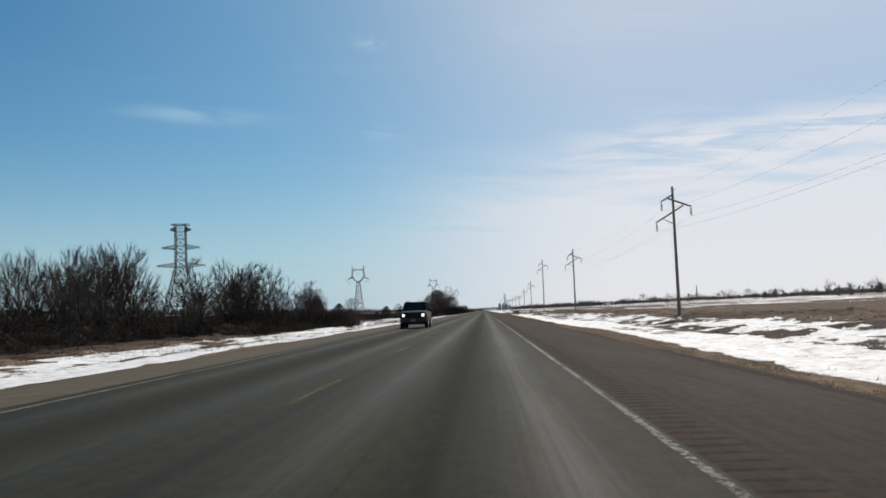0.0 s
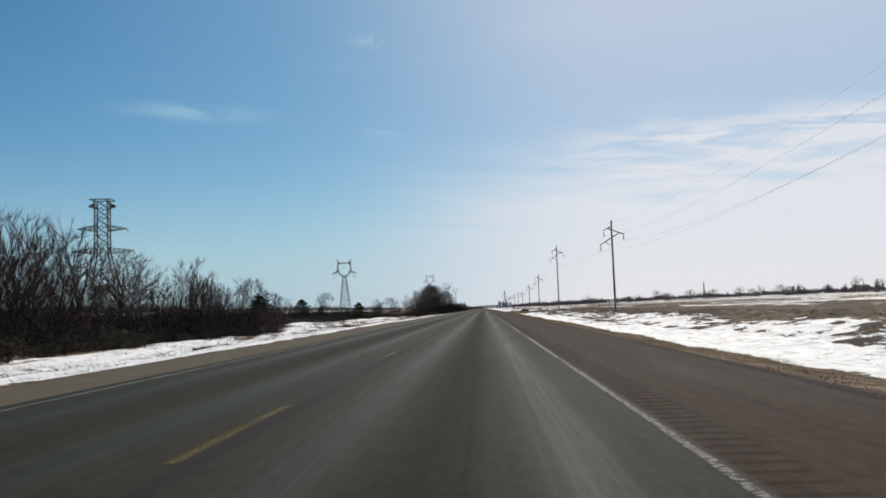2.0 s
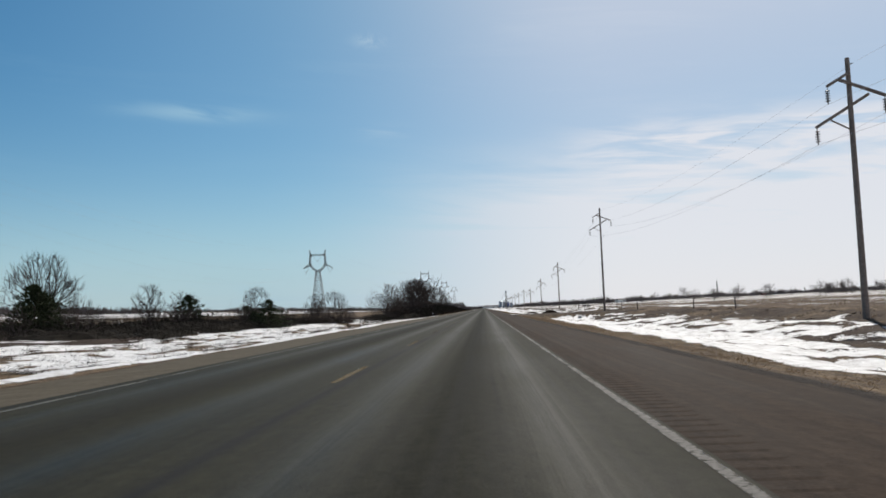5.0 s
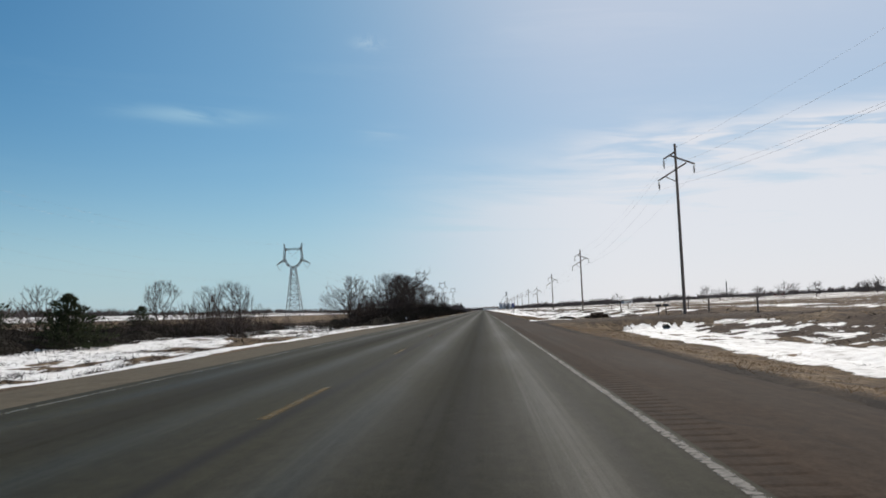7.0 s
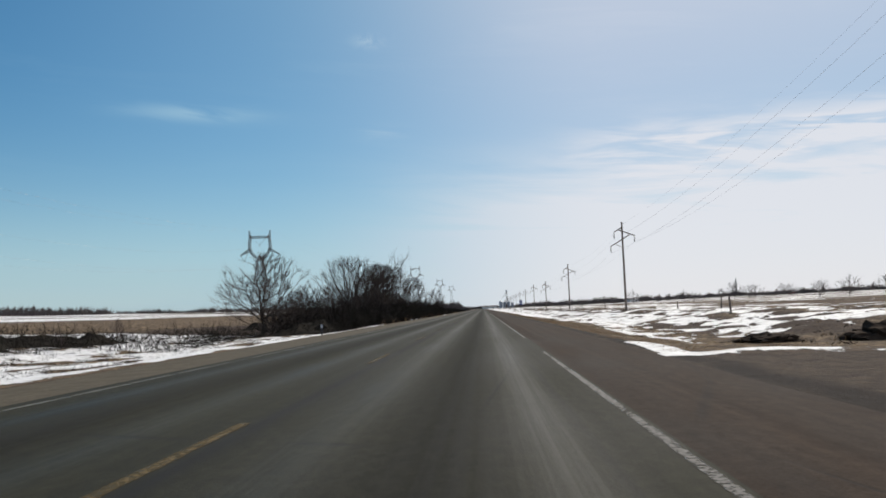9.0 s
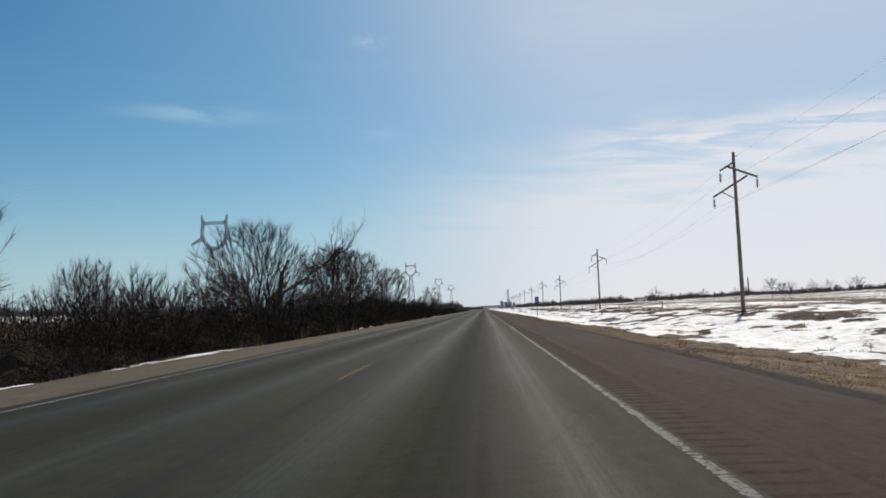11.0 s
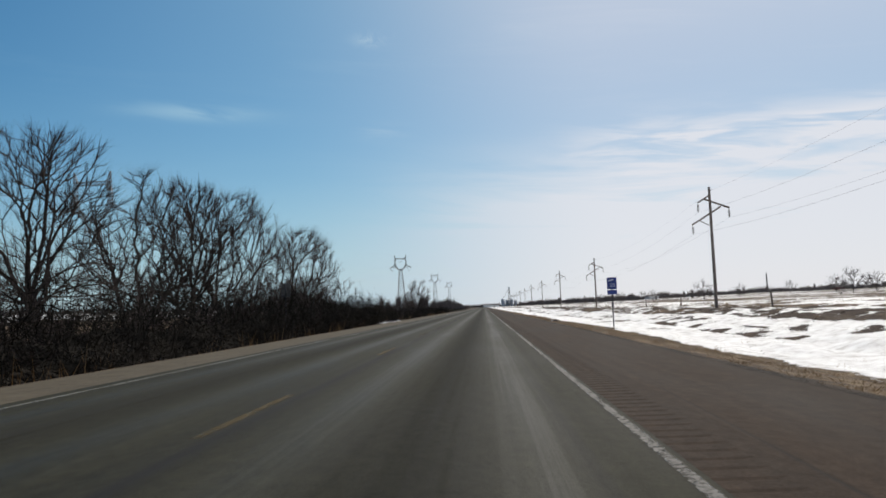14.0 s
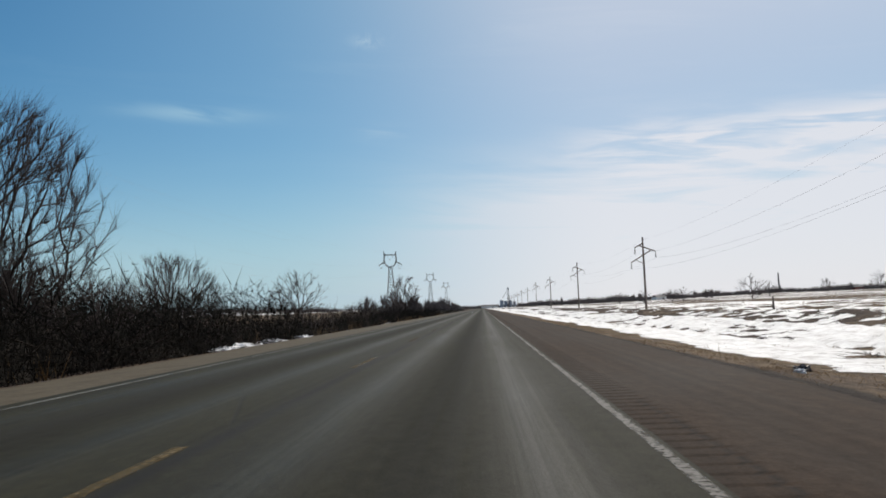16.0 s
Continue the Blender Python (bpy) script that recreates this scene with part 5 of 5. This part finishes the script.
# ---- the oncoming car ----
def car():
    t = thing("sport_utility_vehicle", "dark boxy sport utility vehicle with its headlights on", "car", at=(-2.32, 55.8, 0.0))
    w = 0.9  # half width
    # side outline from the front bumper (y = -2.25) to the tail, as (y, sill, top)
    outline = [(-2.28, 0.52, 0.98), (-2.2, 0.45, 1.04), (-1.9, 0.4, 1.09), (-0.95, 0.36, 1.14), (-0.8, 0.36, 1.16), (1.0, 0.36, 1.14), (2.1, 0.4, 1.12), (2.28, 0.48, 1.02)]
    bm = bmesh.new()
    loops = []
    for y, lo, hi in outline:
        k = 0.965 if abs(y) > 2.15 else 1.0
        prof = [(-w * k * 0.95, lo), (-w * k, lo + 0.12), (-w * k * 1.01, (lo + hi) / 2), (-w * k * 0.985, hi - 0.1), (-w * k * 0.9, hi), (0, hi + 0.025),
                (w * k * 0.9, hi), (w * k * 0.985, hi - 0.1), (w * k * 1.01, (lo + hi) / 2), (w * k, lo + 0.12), (w * k * 0.95, lo)]
        loops.append([bm.verts.new((px_, y, pz)) for px_, pz in prof])
    for a_, b in zip(loops, loops[1:]):
        for i in range(len(a_)):
            bm.faces.new((a_[i], a_[(i + 1) % len(a_)], b[(i + 1) % len(a_)], b[i]))
    bm.faces.new(loops[0])
    bm.faces.new(loops[-1])
    body = part("body", bm, t, mat=CAR_PAINT)
    # cabin: pillars and roof round the glass
    cab = [(-0.85, 0.82, 1.12), (-0.25, 0.7, 1.66), (0.1, 0.68, 1.73), (1.7, 0.67, 1.72), (2.05, 0.7, 1.62), (2.24, 0.82, 1.1)]
    bm = bmesh.new()
    low_ = [bm.verts.new((s * 0.83, y, 1.1)) for s in (-1, 1) for y in (-0.88, 2.22)]
    hi_ = [bm.verts.new((s * 0.69, y, 1.68)) for s in (-1, 1) for y in (-0.26, 2.02)]
    for f in ((low_[0], low_[1], hi_[1], hi_[0]), (low_[2], low_[3], hi_[3], hi_[2]), (low_[0], low_[2], hi_[2], hi_[0]), (low_[1], low_[3], hi_[3], hi_[1])):
        bm.faces.new(f)
    part("cabin_glass", bm, t, "dark tinted windows", DARK_GLASS)
    part("roof", solid((1.42, 2.36, 0.09), (0, 0.88, 1.71), bevel=0.04), t, mat=CAR_PAINT)
    for s in (-1, 1):
        for (y0, y1) in ((-0.86, -0.28), (0.62, 0.66), (1.55, 1.6), (2.22, 2.04)):
            part("pillar", bar((s * 0.845, y0, 1.1), (s * 0.705, y1, 1.69), 0.075), t, mat=CAR_PAINT)
        part("roof_rail", bar((s * 0.62, 0.1, 1.8), (s * 0.62, 1.8, 1.8), 0.04), t, mat=CAR_TRIM)
        part("mirror", solid((0.2, 0.12, 0.16), (s * 1.0, -0.62, 1.2), bevel=0.04), t, mat=CAR_PAINT)
        lens = lathe([(0.08, -0.02), (0.08, 0.02), (0.045, 0.05)], 18)
        bmesh.ops.transform(lens, matrix=pose(0, 0, 0, 90, 0, 0), verts=lens.verts)
        part("headlight", lens, t, "round lit headlight", HEADLIGHT, at=(s * 0.64, -2.29, 0.86))
        part("indicator", solid((0.2, 0.05, 0.07), (s * 0.72, -2.28, 0.68), bevel=0.015), t, mat=CAR_TRIM)
        part("side_moulding", solid((0.03, 3.0, 0.1), (s * 0.915, 0.05, 0.66), bevel=0.01), t, mat=CAR_TRIM)
        for y in (-1.42, 1.4):
            wheel = part("wheel", lathe([(0.3, -0.11), (0.355, -0.08), (0.365, 0.0), (0.355, 0.08), (0.3, 0.11)], 24, "x"), t, "black tyre", RUBBER, at=(s * 0.8, y, 0.365))
            part("rim", lathe([(0.23, 0.0), (0.235, 0.012 * s), (0.1, 0.02 * s), (0.06, 0.03 * s)], 18, "x"), wheel, "alloy rim", ALLOY, at=(s * 0.112, 0, 0))
            part("wheel_arch", lathe([(0.42, -0.02), (0.45, -0.02), (0.45, 0.02), (0.42, 0.02)], 24, "x"), t, mat=CAR_TRIM, at=(s * 0.905, y, 0.4))
    part("bumper", solid((1.72, 0.2, 0.26), (0, -2.3, 0.53), bevel=0.05), t, "dark grey plastic bumper", CAR_TRIM)
    part("grille", solid((1.0, 0.06, 0.26), (0, -2.28, 0.86), bevel=0.02), t, mat=RUBBER)
    for i in range(7):
        part("grille_bar", solid((0.05, 0.05, 0.25), ((i - 3) * 0.14, -2.305, 0.86), bevel=0.012), t, mat=CAR_PAINT)
    part("number_plate", solid((0.31, 0.02, 0.16), (0, -2.41, 0.53), bevel=0.005), t, "plain pale plate", SIGN_BACK)
    part("underbody", solid((1.5, 4.0, 0.16), (0, 0, 0.34), bevel=0.03), t, mat=RUBBER)
    part("hood_edge", solid((1.5, 0.05, 0.05), (0, -2.2, 1.05), bevel=0.015), t, mat=CAR_PAINT)


car()

# ---- signs and roadside objects ----
def info_sign(x, y):
    z = float(ground_height(x, y))
    t = thing("roadside_sign", "blue two-panel roadside sign on a single steel post", "sign", at=(x, y, z), turn=3)
    part("post", solid((0.075, 0.06, 2.6 - z + 0.3), (0, 0.05, (2.6 - z - 0.3) / 2), bevel=0.008), t, mat=DARK_STEEL)
    part("post_sleeve", solid((0.12, 0.1, 0.28), (0, 0.05, 0.82 - z), bevel=0.012), t, mat=DARK_STEEL)
    for h, c in ((0.76, 2.2), (0.29, 1.63)):
        panel = part("panel", solid((0.63, 0.012, h), (0, 0, c - z), bevel=0.004), t, "blue painted panel", SIGN_BLUE)
        if h > 0.5:
            for dx, dz, w, k, a_ in ((-0.06, 0.2, 0.36, 0.075, 18), (0.03, -0.05, 0.34, 0.03, 0), (0.03, -0.18, 0.36, 0.03, 0)):
                part("lettering_bar", solid((w, 0.004, k), (dx, -0.009, c + dz - z), pose(0, 0, 0, 0, -a_, 0)), panel, "plain pale bar", SIGN_WHITE)
    return t


info_sign(10.75, 421.5)

z = float(ground_height(-10.6, 422))
back_sign = thing("sign_back", "bare metal back of a roadside sign on a post", "sign", at=(-10.6, 422, z), turn=-4)
part("panel", solid((0.66, 0.012, 0.94), (0, 0, 2.65 - z), bevel=0.004), back_sign, mat=SIGN_BACK)
part("post", solid((0.07, 0.06, 3.4 - z), (0, -0.045, (3.4 - z) / 2 - 0.2), bevel=0.008), back_sign, mat=DARK_STEEL)
for dz in (-0.35, 0.35):
    part("crossbar", solid((0.58, 0.03, 0.05), (0, -0.02, 2.65 + dz - z), bevel=0.006), back_sign, mat=DARK_STEEL)


def marker(x, y, label):
    t = thing("delineator", label, "delineator post", "delineator posts", at=(x, y, float(ground_height(x, y))))
    part("post", solid((0.09, 0.03, 0.75), (0, 0, 0.3), bevel=0.008), t, mat=DARK_STEEL)
    part("reflector", solid((0.12, 0.02, 0.2), (0, -0.03, 0.55), bevel=0.008), t, "white reflector plate", SIGN_WHITE)


marker(-7.4, 285.7, "short roadside delineator post with a white plate")


def wooden_post(x, y, h, lean):
    t = thing("fence_post", "weathered wooden fence post in snow and dead grass", "fence post", "fence posts along the field", at=(x, y, float(ground_height(x, y))))
    part("post", lathe([(0.085, -0.3), (0.08, h * 0.4), (0.072, h - 0.03), (0.05, h)], 9), t, mat=POLE_WOOD, at=pose(0, 0, 0, lean, lean * 0.6, 0))


for x, y, h, lean in ((25.0, 268.5, 1.35, 2), (21.8, 302.5, 1.3, -3), (26.5, 283, 1.2, 4), (24.5, 252, 1.25, -2), (25.5, 318, 1.2, 3), (26, 338, 1.15, -4), (27, 230, 1.2, 3), (26.5, 212, 1.2, -3), (27, 405, 1.1, 5), (26.5, 438, 1.2, -4), (26.5, 470, 1.2, 3), (25.8, 488, 1.1, 0)):
    wooden_post(x, y, h, lean)


def mailbox(x, y, turn, mat):
    t = thing("mailbox", "dark rounded mailbox on a wooden post", "mailbox", "mailboxes by the side road", at=(x, y, float(ground_height(x, y)) - 0.22), turn=turn, scale=0.9)
    part("post", solid((0.1, 0.1, 1.25), (0, 0, 0.5), bevel=0.01), t, mat=POLE_WOOD)
    bm = bmesh.new()
    loops = []
    for yy in (-0.26, 0.26):
        pts = [(-0.1, 0.0), (0.1, 0.0), (0.1, 0.13)] + [(0.1 * math.cos(radians(a_)), 0.13 + 0.1 * math.sin(radians(a_))) for a_ in range(20, 180, 20)] + [(-0.1, 0.13)]
        loops.append([bm.verts.new((p, yy, q + 1.12)) for p, q in pts])
    n = len(loops[0])
    for i in range(n):
        bm.faces.new((loops[0][i], loops[0][(i + 1) % n], loops[1][(i + 1) % n], loops[1][i]))
    bm.faces.new(loops[0])
    bm.faces.new(loops[1])
    part("box", bm, t, mat=mat)
    part("flag", solid((0.015, 0.05, 0.16), (0.115, 0.1, 1.3), bevel=0.003), t, mat=BARN_RED)


mailbox(18.1, 256.6, 80, DARK_STEEL)
mailbox(17.5, 256.8, 84, DARK_PLASTIC)


def heap(name, x, y, sx, sy, h, mat, label, category, seed, group=""):
    """A low uneven heap."""
    r = np.random.default_rng(seed)
    bm = bmesh.new()
    bmesh.ops.create_icosphere(bm, subdivisions=4, radius=1.0)
    for v in bm.verts:
        k = 1 + 0.45 * (noise.noise(v.co * 2.3 + Vector((seed, 0, 0)))) + 0.28 * noise.noise(v.co * 6 + Vector((0, seed, 0))) + 0.16 * noise.noise(v.co * 15)
        v.co = Vector((v.co.x * sx * k, v.co.y * sy * k, max(v.co.z, -0.3) * h * k))
    ob = part(name, bm, mat=mat)
    ob.location = (x, y, float(ground_height(x, y)))
    return tagged(ob, label, category, group)


heap("dirt_mound", 12.3, 257.6, 0.95, 0.6, 0.42, DIRT, "low dark mound of ploughed-up dirt", "mound", 1, "mounds by the side road")
heap("dirt_mound", 9.5, 258.0, 0.8, 0.5, 0.2, DIRT, "low dark mound of ploughed-up dirt", "mound", 2, "mounds by the side road")
for i, (x, y, s) in enumerate(((-8.7, 457.5, 0.9), (-8.9, 460.5, 0.7), (-8.5, 455.0, 0.5), (-8.7, 464.0, 0.8), (-8.5, 470, 0.6), (-8.2, 365.0, 0.5), (-8.6, 361.5, 0.6), (-8.4, 378.0, 0.4))):
    heap("snow_heap", x, y, s * (0.3 if y < 400 else 0.95), s * (0.45 if y < 400 else 1.3), (0.12 if y < 400 else 0.24) * s + 0.05, SNOW, "small heap of dirty leftover snow below the brush", "snow heap", 20 + i, "snow heaps below the brush")
heap("litter", 7.9, 435.4, 0.1, 0.08, 0.07, PLASTIC, "crumpled white plastic litter on dead grass", "litter", 31)
heap("litter", 8.3, 436.4, 0.17, 0.11, 0.11, DARK_PLASTIC, "crumpled dark plastic litter on dead grass", "litter", 32)

culvert = thing("culvert", "corrugated steel culvert end under the side road", "culvert", at=(15.1, 242.9, -0.74))
rings = []
for i in range(16):
    rings.append((0.23 + (0.012 if i % 2 else 0.0), i * 0.09))
bm = lathe(rings, 18)
bmesh.ops.delete(bm, geom=[f for f in bm.faces if len(f.verts) > 4], context="FACES_ONLY")
bmesh.ops.solidify(bm, geom=bm.faces[:], thickness=0.02)
bmesh.ops.transform(bm, matrix=pose(0, 0, 0, -90, 0, 0), verts=bm.verts)
part("pipe", bm, culvert, mat=DARK_STEEL)
